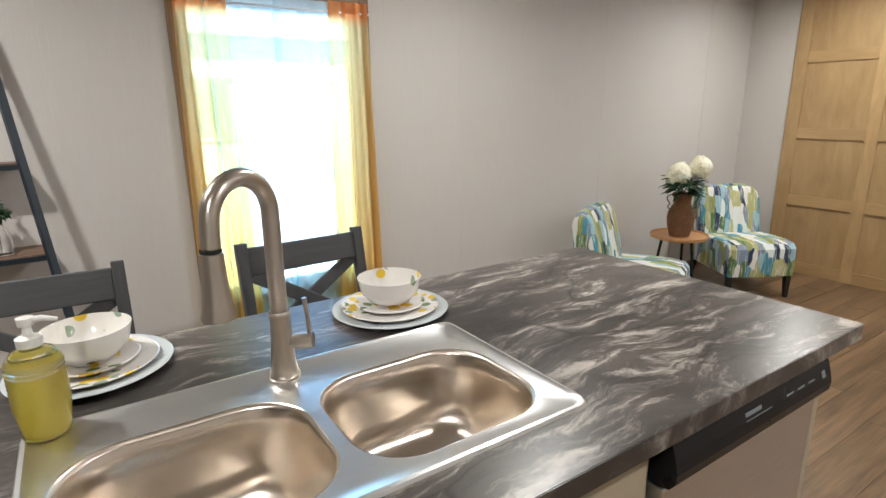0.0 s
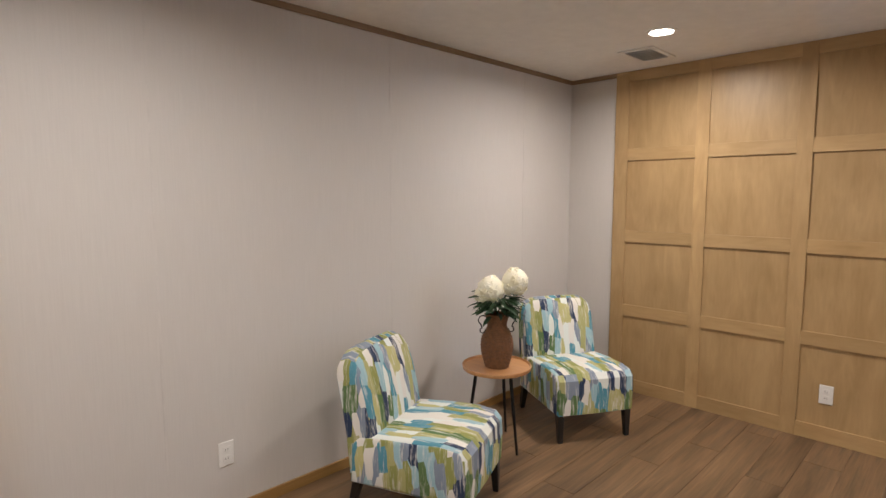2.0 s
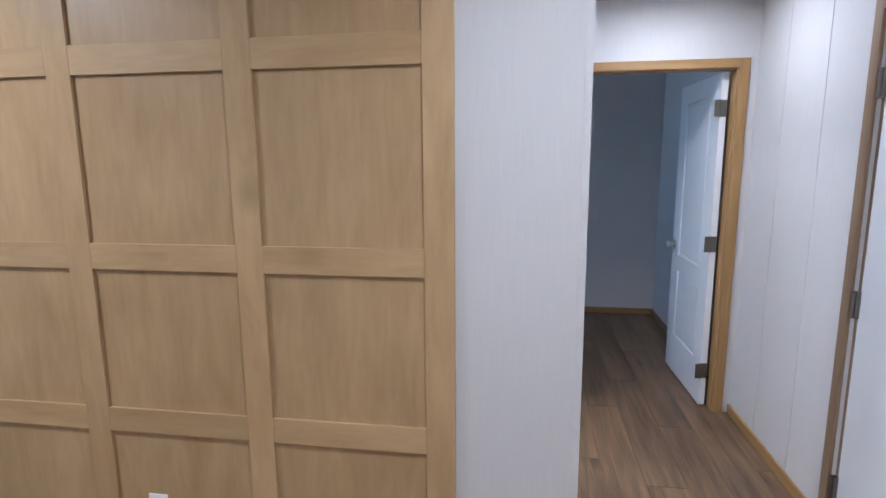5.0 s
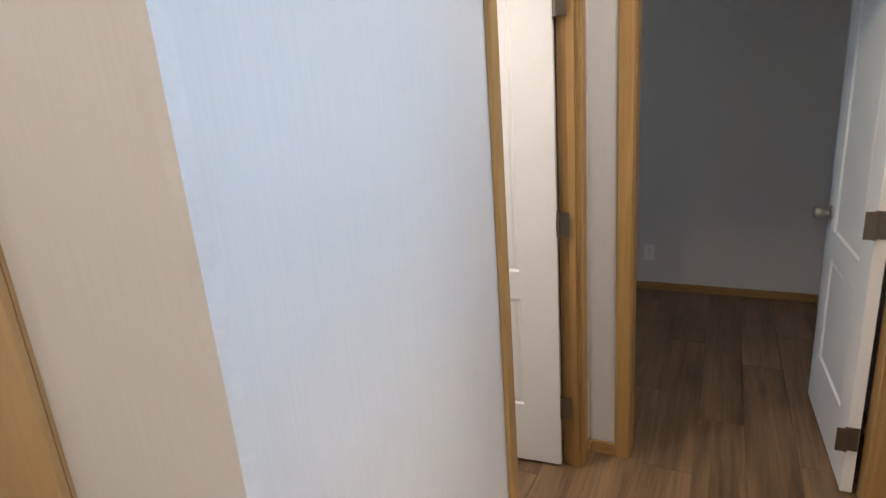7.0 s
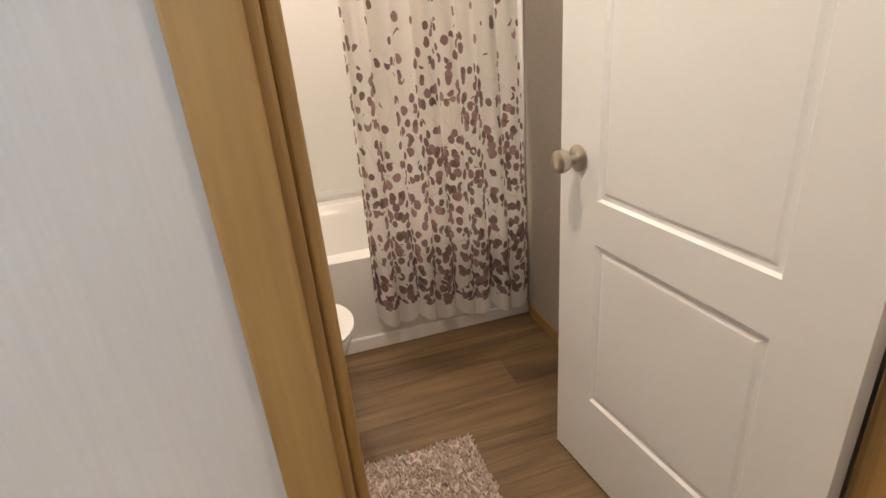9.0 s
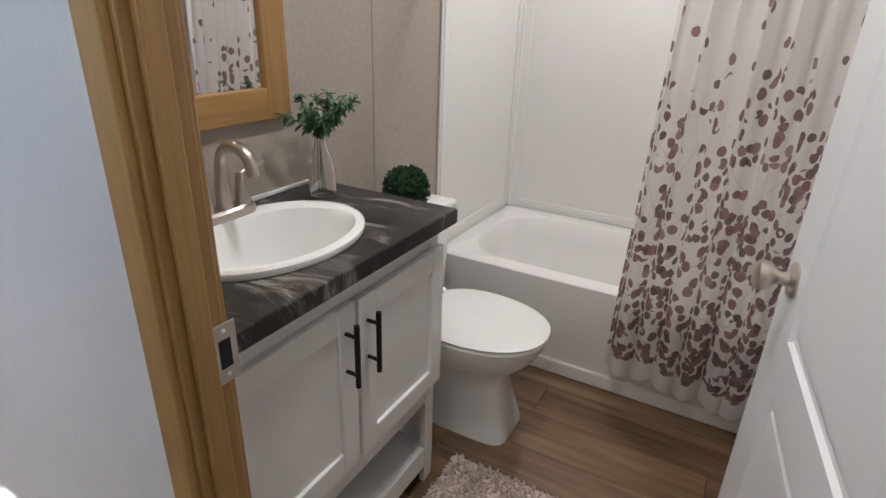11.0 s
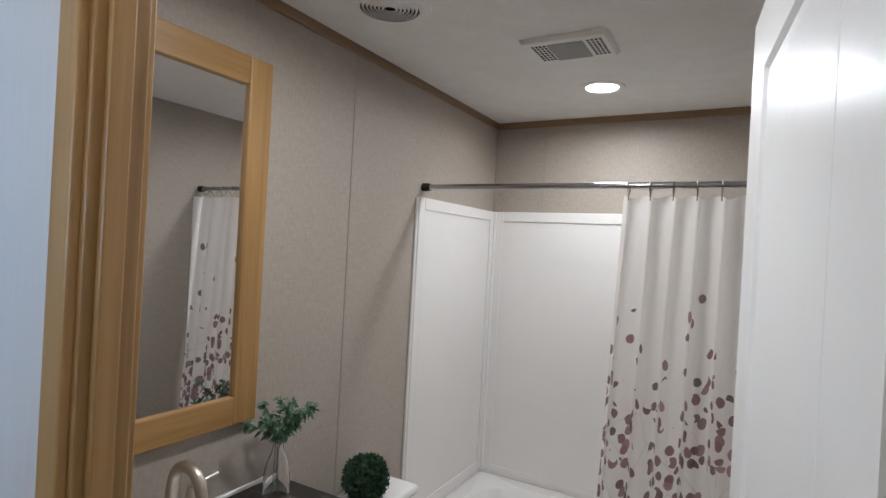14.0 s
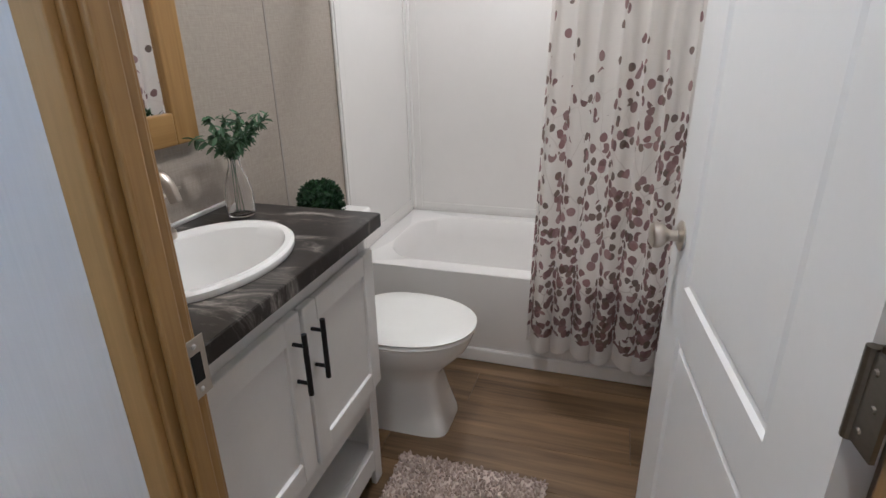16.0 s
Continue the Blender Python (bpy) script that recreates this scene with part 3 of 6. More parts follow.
strip_run("baseboard", [
    (WEST, ACC, NORTH - 0.014, NORTH, 0, 0.055), (ACC - 0.014, ACC, 3.108, NORTH - 0.014, 0, 0.055), (ACC - 0.014, ACC, HALLN, 0.642, 0, 0.055),
    (ACC, 6.765, HALLN - 0.014, HALLN, 0, 0.055), (HALLE - 0.014, HALLE, 0.171, HALLN - 0.014, 0, 0.055), (7.606, HALLE, HALLN - 0.014, HALLN, 0, 0.055), (6.672, HALLE, SOUTH, SOUTH + 0.014, 0, 0.055), (WEST, 5.665, SOUTH, SOUTH + 0.014, 0, 0.055),
    (BEDE - 0.014, BEDE, SOUTH + 0.014, NORTH, 0, 0.055), (7.78, BEDE, SOUTH, SOUTH + 0.014, 0, 0.055), (BE - 0.012, BE, BATHS + 0.02, 1.78, 0, 0.05)], CASING, "oak-print vinyl baseboard")
# wallboard joints: thin raised seam strips
SEAM = plain("seam_strip", (0.60, 0.57, 0.54), 0.55)
BSEAM = plain("bath_seam_strip", (0.33, 0.30, 0.27), 0.5)
bm = bmesh.new()
for sx in (-0.41, 0.845, 2.86, 4.12, 5.38):
    box(bm, sx - 0.004, sx + 0.004, NORTH - 0.001, NORTH, 0.055, CZ - 0.032)
for sx in (7.35, 6.98):
    box(bm, sx - 0.005, sx + 0.005, SOUTH, SOUTH + 0.002, 0.055, HZ - 0.032)
for sy in (-0.20, 1.02):
    box(bm, BEDE - 0.002, BEDE, sy - 0.004, sy + 0.004, 0.055, CZ)
box(bm, ACC - 0.003, ACC + 0.018, HALLN - 0.003, HALLN + 0.018, 0.0, CZ - 0.032)
solo("trim_seams", bm, SEAM, "narrow grey wallboard joint strips", "trim", kind="structure")
bm = bmesh.new()
box(bm, BW, BW + 0.002, 1.391, 1.399, 0, BZ - 0.032)
box(bm, 6.536, 6.542, BN - 0.002, BN, 1.77, BZ - 0.032)
box(bm, BW, BW + 0.006, BN - 0.006, BN, 1.77, BZ - 0.032)
solo("trim_bath_seams", bm, BSEAM, "narrow taupe wallboard joint strips", "trim", kind="structure")

# ---- accent panelling ----
accent = thing("accent_panelling", "pale oak laminate board-and-batten feature wall", "wall panelling", pose(0, 0, 0))
part("backing_board", slab(6.006, 6.0115, 0.645, 3.105, 0, 2.402), OAK, accent)
COLS = [(0.645, 0.735), (1.240, 1.327), (1.833, 1.918), (2.428, 2.514), (3.003, 3.105)]
RAILS = [(0.0, 0.095), (0.583, 0.668), (1.146, 1.232), (1.752, 1.840), (2.325, 2.402)]
for a, b in COLS:
    part("stile", slab(5.994, 6.0055, a, b, 0, 2.402, 0.0015), OAK, accent)
for a, b in RAILS:
    for (c0, c1), (d0, d1) in zip(COLS, COLS[1:]):
        part("rail", slab(5.9945, 6.0055, c1, d0, a, b, 0.0015), OAK, accent, long_axis=1)

# ---- windows and doors ----
win = thing("window_1", "narrow tall window in a brown wood frame, bright daylight outside", "window", kind="structure")
for args in ((wx0 - 0.055, wx0, wz0 - 0.055, wz1 + 0.055), (wx1, wx1 + 0.055, wz0 - 0.055, wz1 + 0.055)):
    part("casing", slab(args[0], args[1], NORTH - 0.018, NORTH, args[2], args[3], 0.004), TRIM, win)
part("casing", slab(wx0, wx1, NORTH - 0.018, NORTH, wz1, wz1 + 0.055, 0.004), TRIM, win, long_axis=0)
part("casing", slab(wx0, wx1, NORTH - 0.018, NORTH, wz0 - 0.055, wz0, 0.004), TRIM, win, long_axis=0)
for args in ((wx0, wx0 + 0.035, wz0, wz1), (wx1 - 0.035, wx1, wz0, wz1), (wx0 + 0.035, wx1 - 0.035, wz0, wz0 + 0.035), (wx0 + 0.035, wx1 - 0.035, wz1 - 0.035, wz1)):
    part("window_frame", slab(args[0], args[1], NORTH + 0.05, NORTH + 0.09, args[2], args[3], 0.003), WHITE, win)
for a, b in ((wz0 + 0.035, wz1 - 0.035),):
    pane = part("pane", slab(wx0 + 0.035, wx1 - 0.035, NORTH + 0.068, NORTH + 0.072, a, b), GLASS, win)
    pane.visible_shadow = False


def cloth(name, x0, x1, y, z0, z1, folds, depth, material, parent, gather=0.0, seed=1, ragged=0.02, flare=0.0, uvs=False, nx=90, nz=40, axis=0, smooth=True):
    """A hanging cloth with uneven folds."""
    rng = random.Random(seed)
    ph = [rng.uniform(0, 6.28) for _ in range(6)]
    bm = bmesh.new()
    lay = bm.loops.layers.uv.verify()
    grid, flat = [], []
    for j in range(nz + 1):
        v = j / nz
        row, frow = [], []
        for i in range(nx + 1):
            u = i / nx
            w = u * folds * 2 * math.pi
            amp = depth * (0.35 + 0.65 * (1 - v) ** 0.7)
            off = amp * (math.sin(w + ph[0] + 0.7 * math.sin(2.2 * v + ph[1])) * 0.65 + 0.35 * math.sin(1.7 * w + ph[2] + v * 2.0))
            pull = gather * math.sin(math.pi * min(1, max(0, 1 - v))) * (u - 0.5)
            span = (x1 - x0) * (1 + flare * (1 - v))
            x = x0 + (x1 - x0) * 0.5 + (u - 0.5) * span - pull + 0.35 * amp * math.sin(w * 0.5 + ph[3])
            zb = z0 + ragged * (math.sin(3.1 * w / max(1, folds) + ph[4]) + 0.5 * math.sin(w + ph[5]))
            z = zb + (z1 - zb) * v
            row.append(bm.verts.new((x, y + off, z)))
            frow.append((u, v))
        grid.append(row)
        flat.append(frow)
    wide = (x1 - x0) * 1.55
    for j in range(nz):
        for i in range(nx):
            f = bm.faces.new((grid[j][i], grid[j][i + 1], grid[j + 1][i + 1], grid[j + 1][i]))
            for lp, (jj, ii) in zip(f.loops, ((j, i), (j, i + 1), (j + 1, i + 1), (j + 1, i))):
                lp[lay].uv = (flat[jj][ii][0] * wide, flat[jj][ii][1] * (z1 - z0))
    me = mesh(name, bm, material, smooth, uv=False)
    ob = new(name, me)
    if parent:
        ob.parent = parent
    return ob


cur = thing("window_curtains", "yellow voile side curtains over white sheers on a thin rod", "curtain")
rodbm = bmesh.new()
tube(rodbm, [(1.30, NORTH - 0.04, 1.895), (2.26, NORTH - 0.04, 1.895)], 0.006)
part("curtain_rod", rodbm, STEEL, cur, "thin white rod", smooth=True)
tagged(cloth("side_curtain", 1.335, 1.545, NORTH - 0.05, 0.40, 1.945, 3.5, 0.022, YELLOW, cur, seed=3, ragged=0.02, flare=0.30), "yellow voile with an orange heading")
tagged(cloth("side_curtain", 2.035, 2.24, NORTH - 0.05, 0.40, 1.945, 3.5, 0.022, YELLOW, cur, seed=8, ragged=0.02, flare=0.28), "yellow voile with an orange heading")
tagged(cloth("sheer", 1.42, 1.80, NORTH - 0.035, 0.37, 1.94, 4, 0.016, VOILE, cur, seed=5, ragged=0.02, gather=0.05), "white sheer voile with daylight cyan in its colour")
tagged(cloth("sheer", 1.74, 2.12, NORTH - 0.035, 0.37, 1.94, 4, 0.016, VOILE, cur, seed=6, ragged=0.02, gather=0.05), "white sheer voile with daylight cyan in its colour")


def knob_set(parent, y, z, side, x):
    """Round brushed knob with its rose on a door face; side is the way it points in the door's x."""
    bm = bmesh.new()
    m = Matrix.Translation((x, y, z)) @ Matrix.Rotation(radians(90) * side, 4, "Y")
    lathe(bm, [(0.0, 0), (0.031, 0), (0.032, 0.004), (0.027, 0.008), (0.013, 0.011), (0.011, 0.022), (0.014, 0.030), (0.024, 0.038), (0.0275, 0.048), (0.026, 0.058), (0.018, 0.064), (0.0, 0.066)], 24, m)
    part("door_knob", bm, NICKEL, parent, "brushed nickel round knob", smooth=True)


def door_leaf(parent, width, height, thick=0.035):
    """Two-panel moulded leaf: hinge edge at the origin, leaf along +y, faces at x = 0 and x = thick."""
    bm = bmesh.new()
    st = 0.14
    z_low, z_mid0, z_mid1, z_top = 0.255, 0.709, 0.817, height - 0.115
    core = 0.010
    box(bm, core, thick - core, 0.0, width, 0.0, height)
    for x0, x1 in ((0, core), (thick - core, thick)):
        for y0, y1, z0, z1 in ((0, st, 0, height), (width - st, width, 0, height), (st, width - st, 0, z_low), (st, width - st, z_mid0, z_mid1), (st, width - st, z_top, height)):
            box(bm, x0, x1, y0, y1, z0, z1)
    part("leaf", bm, DOORW, parent, "white moulded leaf")
    for side, x0 in ((0, 0.0), (1, thick)):
        sgn = 1 if side == 0 else -1
        for z0, z1 in ((z_low, z_mid0), (z_mid1, z_top)):
            b2 = bmesh.new()
            ins = [(0.0, 0.0), (0.006, 0.007), (0.016, 0.0085), (0.024, 0.004), (0.034, 0.0035)]
            rings = []
            for d, dep in ins:
                rings.append([b2.verts.new((x0 + sgn * dep, yy, zz)) for yy, zz in ((st + d, z0 + d), (width - st - d, z0 + d), (width - st - d, z1 - d), (st + d, z1 - d))])
            for r0, r1 in zip(rings, rings[1:]):
                for k in range(4):
                    q = (k + 1) % 4
                    f = (r0[k], r0[q], r1[q], r1[k])
                    b2.faces.new(f if sgn < 0 else f[::-1])
            b2.faces.new(rings[-1] if sgn < 0 else rings[-1][::-1])
            part("panel", b2, DOORW, parent)


# bath door, standing open at a right angle into the bath
bdoor = thing("door_1", "white moulded two-panel bathroom door, open into the room", "door", pose(7.528, 0.352, 0.012, 0, 0, 6.5), kind="structure")
door_leaf(bdoor, 0.725, 1.985)
knob_set(bdoor, 0.655, 0.902, -1, 0.0)
knob_set(bdoor, 0.655, 0.902, 1, 0.035)
for z in (0.261, 0.999, 1.735):
    hb = bmesh.new()
    box(hb, 0.004, 0.034, -0.003, 0.0, z - 0.045, z + 0.045)
    tube(hb, [(-0.002, -0.007, z - 0.047), (-0.002, -0.007, z + 0.047)], 0.006, 10)
    box(hb, -0.0030, 0.0015, -0.046, -0.010, z - 0.045, z + 0.045)
    for dz, dy in ((-0.03, -0.022), (0.0, -0.032), (0.03, -0.022)):
        lathe(hb, [(0, 0), (0.004, 0), (0.003, 0.002), (0, 0.002)], 8, pose(-0.0030, dy, z + dz, 0, -90, 0))
    part("hinge", hb, HINGE, bdoor, "dull nickel butt hinge")
lb = bmesh.new()
box(lb, 0.006, 0.029, 0.725, 0.7265, 0.872, 0.932)
part("latch_plate", lb, NICKEL, bdoor)


def frame_set(name, label, axis, a0, a1, w0, w1, z1, face0, face1, cas=0.058):
    """A cased opening. axis 0: the wall runs along x; a0..a1 the clear opening, w0..w1 the wall's faces."""
    fr = thing(name, label, "door frame", kind="structure")

    def bx(u0, u1, v0, v1, q0, q1, nm, la=2):
        bm = bmesh.new()
        if axis == 0:
            box(bm, u0, u1, v0, v1, q0, q1)
        else:
            box(bm, v0, v1, u0, u1, q0, q1)
        soften(bm, 0.003, 2)
        part(nm, bm, CASING, fr, long_axis=la)
    jt = 0.018 if axis == 0 else 0.015
    bx(a0 - jt, a0, w0 - 0.002, w1 + 0.002, 0, z1 + min(jt, 0.02), "jamb")
    bx(a1, a1 + min(jt, 0.02), w0 - 0.002, w1 + 0.002, 0, z1 + min(jt, 0.02), "jamb")
    bx(a0, a1, w0 - 0.002, w1 + 0.002, z1, z1 + min(jt, 0.015), "head", 0 if axis == 0 else 1)
    for f0, f1 in (face0, face1):
        bx(a0 - cas - jt + 0.009, a0 - jt + 0.009, f0, f1, 0, z1 + cas, "casing")
        bx(a1 + 0.006, a1 + cas + 0.006, f0, f1, 0, z1 + cas, "casing")
        bx(a0 - 0.006, a1 + 0.006, f0, f1, z1 + 0.006, z1 + cas, "casing", 0 if axis == 0 else 1)
    return fr, bx


bframe, bbx = frame_set("door_frame_1", "honey oak cased opening to the bathroom", 0, 6.816, 7.556, HALLN, BATHS + 0.004, 2.005, (HALLN - 0.014, HALLN), (BATHS + 0.004, BATHS + 0.018), cas=0.043)
bbx(6.816, 6.828, 0.286, 0.314, 0, 2.005, "stop")
bbx(7.544, 7.556, 0.286, 0.314, 0, 2.005, "stop")
sp = bmesh.new()
box(sp, 6.816, 6.8175, 0.3155, 0.352, 0.873, 0.958)
soften(sp, 0.0007, 1)
splate = part("strike_plate", sp, NICKEL, bframe, "brushed nickel strike plate")
sh = bmesh.new()
box(sh, 6.8175, 6.8179, 0.324, 0.342, 0.895, 0.936)
part("latch_hole", sh, DARK, splate)
for z in (0.884, 0.947):
    sw = bmesh.new()
    lathe(sw, [(0, 0.0022), (0.002, 0.002), (0.004, 0.0006), (0.004, 0)], 10, pose(6.8175, 0.333, z, 0, 90, 0))
    part("screw", sw, STEEL, splate, smooth=True)

hdoor = thing("door_2", "white moulded two-panel bedroom door, standing open", "door", pose(7.745, -0.602, 0.012, 0, 0, -88), kind="structure")
door_leaf(hdoor, 0.70, 1.93)
knob_set(hdoor, 0.64, 0.88, -1, 0.0)
knob_set(hdoor, 0.64, 0.88, 1, 0.035)
for z in (0.215, 0.98, 1.74):
    hb = bmesh.new()
    box(hb, 0.002, 0.033, -0.003, 0.0, z - 0.045, z + 0.045)
    tube(hb, [(-0.004, -0.008, z - 0.047), (-0.004, -0.008, z + 0.047)], 0.006, 10)
    box(hb, -0.034, -0.003, -0.014, -0.011, z - 0.045, z + 0.045)
    part("hinge", hb, HINGE, hdoor, "dull nickel butt hinge")
frame_set("door_frame_2", "honey oak cased opening to the bedroom", 1, hy0 + 0.015, hy1 - 0.015, HALLE, HALLE + 0.08, 1.95, (HALLE - 0.014, HALLE), (HALLE + 0.08, HALLE + 0.094), cas=0.055)

fdoor = thing("door_3", "white craftsman entry door with a glazed top, closed", "door", pose(0, 0, 0), kind="structure")
for a in ((5.74, gx0, 0.01, 1.97), (gx1, 6.60, 0.01, 1.97), (gx0, gx1, 0.01, gz0), (gx0, gx1, gz1, 1.97)):
    part("leaf", slab(a[0], a[1], SOUTH - 0.05, SOUTH - 0.012, a[2], a[3]), DOORW, fdoor)
for a in ((gx0 - 0.03, gx0 + 0.012, gz0 - 0.03, gz1 + 0.03), (gx1 - 0.012, gx1 + 0.03, gz0 - 0.03, gz1 + 0.03), (gx0 + 0.012, gx1 - 0.012, gz0 - 0.03, gz0 + 0.012), (gx0 + 0.012, gx1 - 0.012, gz1 - 0.012, gz1 + 0.03)):
    part("glazing_bead", slab(a[0], a[1], SOUTH - 0.012, SOUTH + 0.002, a[2], a[3], 0.003), DOORW, fdoor)
for k in (1, 2):
    part("muntin", slab(gx0 + (gx1 - gx0) * k / 3 - 0.008, gx0 + (gx1 - gx0) * k / 3 + 0.008, SOUTH - 0.02, SOUTH - 0.008, gz0, gz1, 0.002), DOORW, fdoor)
part("muntin", slab(gx0, gx1, SOUTH - 0.02, SOUTH - 0.009, (gz0 + gz1) / 2 - 0.008, (gz0 + gz1) / 2 + 0.008, 0.002), DOORW, fdoor)
gp = part("pane", slab(gx0, gx1, SOUTH - 0.034, SOUTH - 0.030, gz0, gz1), GLASS, fdoor)
gp.visible_shadow = False
for x0, x1 in ((5.86, 6.13), (6.20, 6.48)):
    pb = bmesh.new()
    box(pb, x0, x1, SOUTH - 0.012, SOUTH - 0.006, 0.25, 1.28)
    soften(pb, 0.004, 2)
    part("panel", pb, DOORW, fdoor)
for z in (0.21, 0.95, 1.74):
    hb = bmesh.new()
    box(hb, 6.596, 6.622, SOUTH - 0.012, SOUTH + 0.004, z - 0.05, z + 0.05)
    tube(hb, [(6.609, SOUTH + 0.006, z - 0.05), (6.609, SOUTH + 0.006, z + 0.05)], 0.007, 10)
    part("hinge", hb, HINGE, fdoor, "dull nickel butt hinge")
part("jamb", slab(5.72, 5.74, SOUTH - 0.11, SOUTH, 0, 1.985), TRIM, fdoor)
part("jamb", slab(6.60, 6.62, SOUTH - 0.11, SOUTH - 0.013, 0, 1.985), TRIM, fdoor)
part("head", slab(5.74, 6.60, SOUTH - 0.11, SOUTH, 1.97, 1.985), TRIM, fdoor, long_axis=0)
for a in ((5.665, 5.72, 0, 2.04), (6.622, 6.672, 0, 2.04)):
    part("casing", slab(a[0], a[1], SOUTH, SOUTH + 0.014, a[2], a[3], 0.003), TRIM, fdoor)
part("casing", slab(5.72, 6.622, SOUTH, SOUTH + 0.014, 1.985, 2.04, 0.003), TRIM, fdoor, long_axis=0)


def outlet(name, m):
    """Duplex outlet plate in the local x-z plane, facing -y."""
    t = thing(name, "white duplex wall outlet on a cover plate", "wall outlet", m, group="wall outlets")
    bm = bmesh.new()
    box(bm, -0.036, 0.036, -0.006, 0, -0.058, 0.058)
    soften(bm, 0.003, 2)
    part("cover_plate", bm, WHITE, t)
    for z in (-0.021, 0.021):
        b2 = bmesh.new()
        box(b2, -0.017, 0.017, -0.0085, -0.006, z - 0.014, z + 0.014)
        soften(b2, 0.002, 2)
        s = part("socket", b2, WHITE, t)
        b3 = bmesh.new()
        box(b3, -0.007, -0.005, -0.0089, -0.0085, z - 0.005, z + 0.005)
        box(b3, 0.005, 0.007, -0.0089, -0.0085, z - 0.005, z + 0.005)
        part("slot", b3, DARK, s)
    return t


outlet("wall_outlet", pose(3.115, NORTH, 0.31))
outlet("wall_outlet", pose(1.12, NORTH, 0.31))
outlet("wall_outlet", pose(6.0055, 1.685, 0.295, 0, 0, -90))
outlet("wall_outlet", pose(BEDE, 0.287, 0.28, 0, 0, -90))


def can_light(x, y, z):
    t = thing("recessed_light", "round white recessed ceiling light, switched on, some added for brightness", "ceiling light", pose(x, y, z), group="recessed ceiling lights")
    bm = bmesh.new()
    lathe(bm, [(0.062, -0.002), (0.066, -0.006), (0.086, -0.004), (0.088, 0.0)], 32)
    part("trim_ring", bm, WHITE, t, smooth=True)
    b2 = bmesh.new()
    lathe(b2, [(0.0, -0.003), (0.062, -0.003)], 32)
    part("lens", b2, GLOW, t, "glowing frosted lens")


# Fixtures at x 0.15 or y 0.2 are added with their unseen lamps.
for cx, cy in ((5.19, 2.43), (2.6, 2.38), (0.15, 2.38), (0.15, 0.2), (2.6, 0.2), (5.05, 0.2)):
    can_light(cx, cy, CZ)
can_light(7.15, -0.26, HZ)
can_light(6.92, 2.11, BZ)
can_light(6.92, 0.85, BZ)


def ceiling_register(x0, x1, y0, y1, z, label, slats, axis):
    t = thing("ceiling_vent", label, "ceiling vent", pose((x0 + x1) / 2, (y0 + y1) / 2, z))
    hx, hy = (x1 - x0) / 2, (y1 - y0) / 2
    b = 0.03
    for a in ((-hx, hx, -hy, -hy + b), (-hx, hx, hy - b, hy), (-hx, -hx + b, -hy + b, hy - b), (hx - b, hx, -hy + b, hy - b)):
        part("frame", slab(a[0], a[1], a[2], a[3], -0.008, 0, 0.002), WHITE, t)
    part("backing", slab(-hx + b, hx - b, -hy + b, hy - b, -0.001, 0), GRILLE, t)
    for k in range(slats):
        f = (k + 0.5) / slats
        bm = bmesh.new()
        if axis == 0:
            boxm(bm, pose(0, -hy + b + f * (2 * hy - 2 * b), -0.004, 35, 0, 0), 2 * (hx - b), 0.010, 0.0012)
        else:
            boxm(bm, pose(-hx + b + f * (2 * hx - 2 * b), 0, -0.004, 0, -40, 0), 0.009, 2 * (hy - b), 0.0012)
        part("slat", bm, WHITE, t)
    return t


ceiling_register(5.43, 5.78, 2.585, 2.815, CZ, "white metal louvred air register in the ceiling", 9, 1)
fan = thing("exhaust_fan", "white plastic exhaust fan cover with a grey lens", "exhaust fan", pose(6.925, 1.645, BZ))
bm = bmesh.new()
vs = box(bm, -0.138, 0.138, -0.105, 0.105, -0.016, 0.0)
for v in vs:
    if v.co.z < -0.01:
        v.co.x *= 0.93
        v.co.y *= 0.91
soften(bm, 0.003, 2)
part("cover", bm, WHITE, fan)
part("lens", slab(-0.055, 0.058, -0.07, 0.07, -0.0185, -0.0155, 0.001), GRILLE, fan, "grey ribbed lens")
for lx0 in (-0.105, 0.070):
    for i in range(4):
        for j in range(7):
            part("slot", slab(lx0 + i * 0.0125, lx0 + i * 0.0125 + 0.008, -0.07 + j * 0.02, -0.07 + j * 0.02 + 0.013, -0.0168, -0.0155), DARK, fan)
rv = thing("round_ceiling_vent", "white round ceiling diffuser with ring louvres", "ceiling vent", pose(6.55, 1.18, BZ))
bm = bmesh.new()
lathe(bm, [(0.088, -0.006), (0.094, -0.008), (0.116, -0.004), (0.118, 0.0)], 36)
part("flange", bm, WHITE, rv, smooth=True)
for r in (0.02, 0.031, 0.042, 0.053, 0.064, 0.075, 0.086):
    bm = bmesh.new()
    lathe(bm, [(r - 0.003, -0.012), (r + 0.003, -0.010), (r + 0.004, -0.004), (r - 0.001, -0.006), (r - 0.003, -0.012)], 32)
    part("ring", bm, WHITE, rv, smooth=True)
bm = bmesh.new()
lathe(bm, [(0, -0.001), (0.09, -0.001)], 32)
part("backing", bm, DARK, rv)

# ---- kitchen island ----
island = thing("kitchen_island_base", "beige island cabinet run under the marble-look worktop", "cabinet")
part("body", slab(-0.6, 1.70, 1.27, 1.86, 0.10, 0.70), BEIGECAB, island)
for a in ((-0.6, 1.70, 1.27, 1.29), (-0.6, 1.70, 1.84, 1.86), (-0.6, -0.58, 1.29, 1.84), (1.68, 1.70, 1.29, 1.84)):
    part("top_rail", slab(a[0], a[1], a[2], a[3], 0.7005, 0.873), BEIGECAB, island)
part("end_panel", slab(2.335, 2.36, 1.25, 1.86, 0.0, 0.873, 0.002), BEIGECAB, island)
part("back_panel", slab(1.70, 2.335, 1.845, 1.86, 0.0, 0.873), BEIGECAB, island)
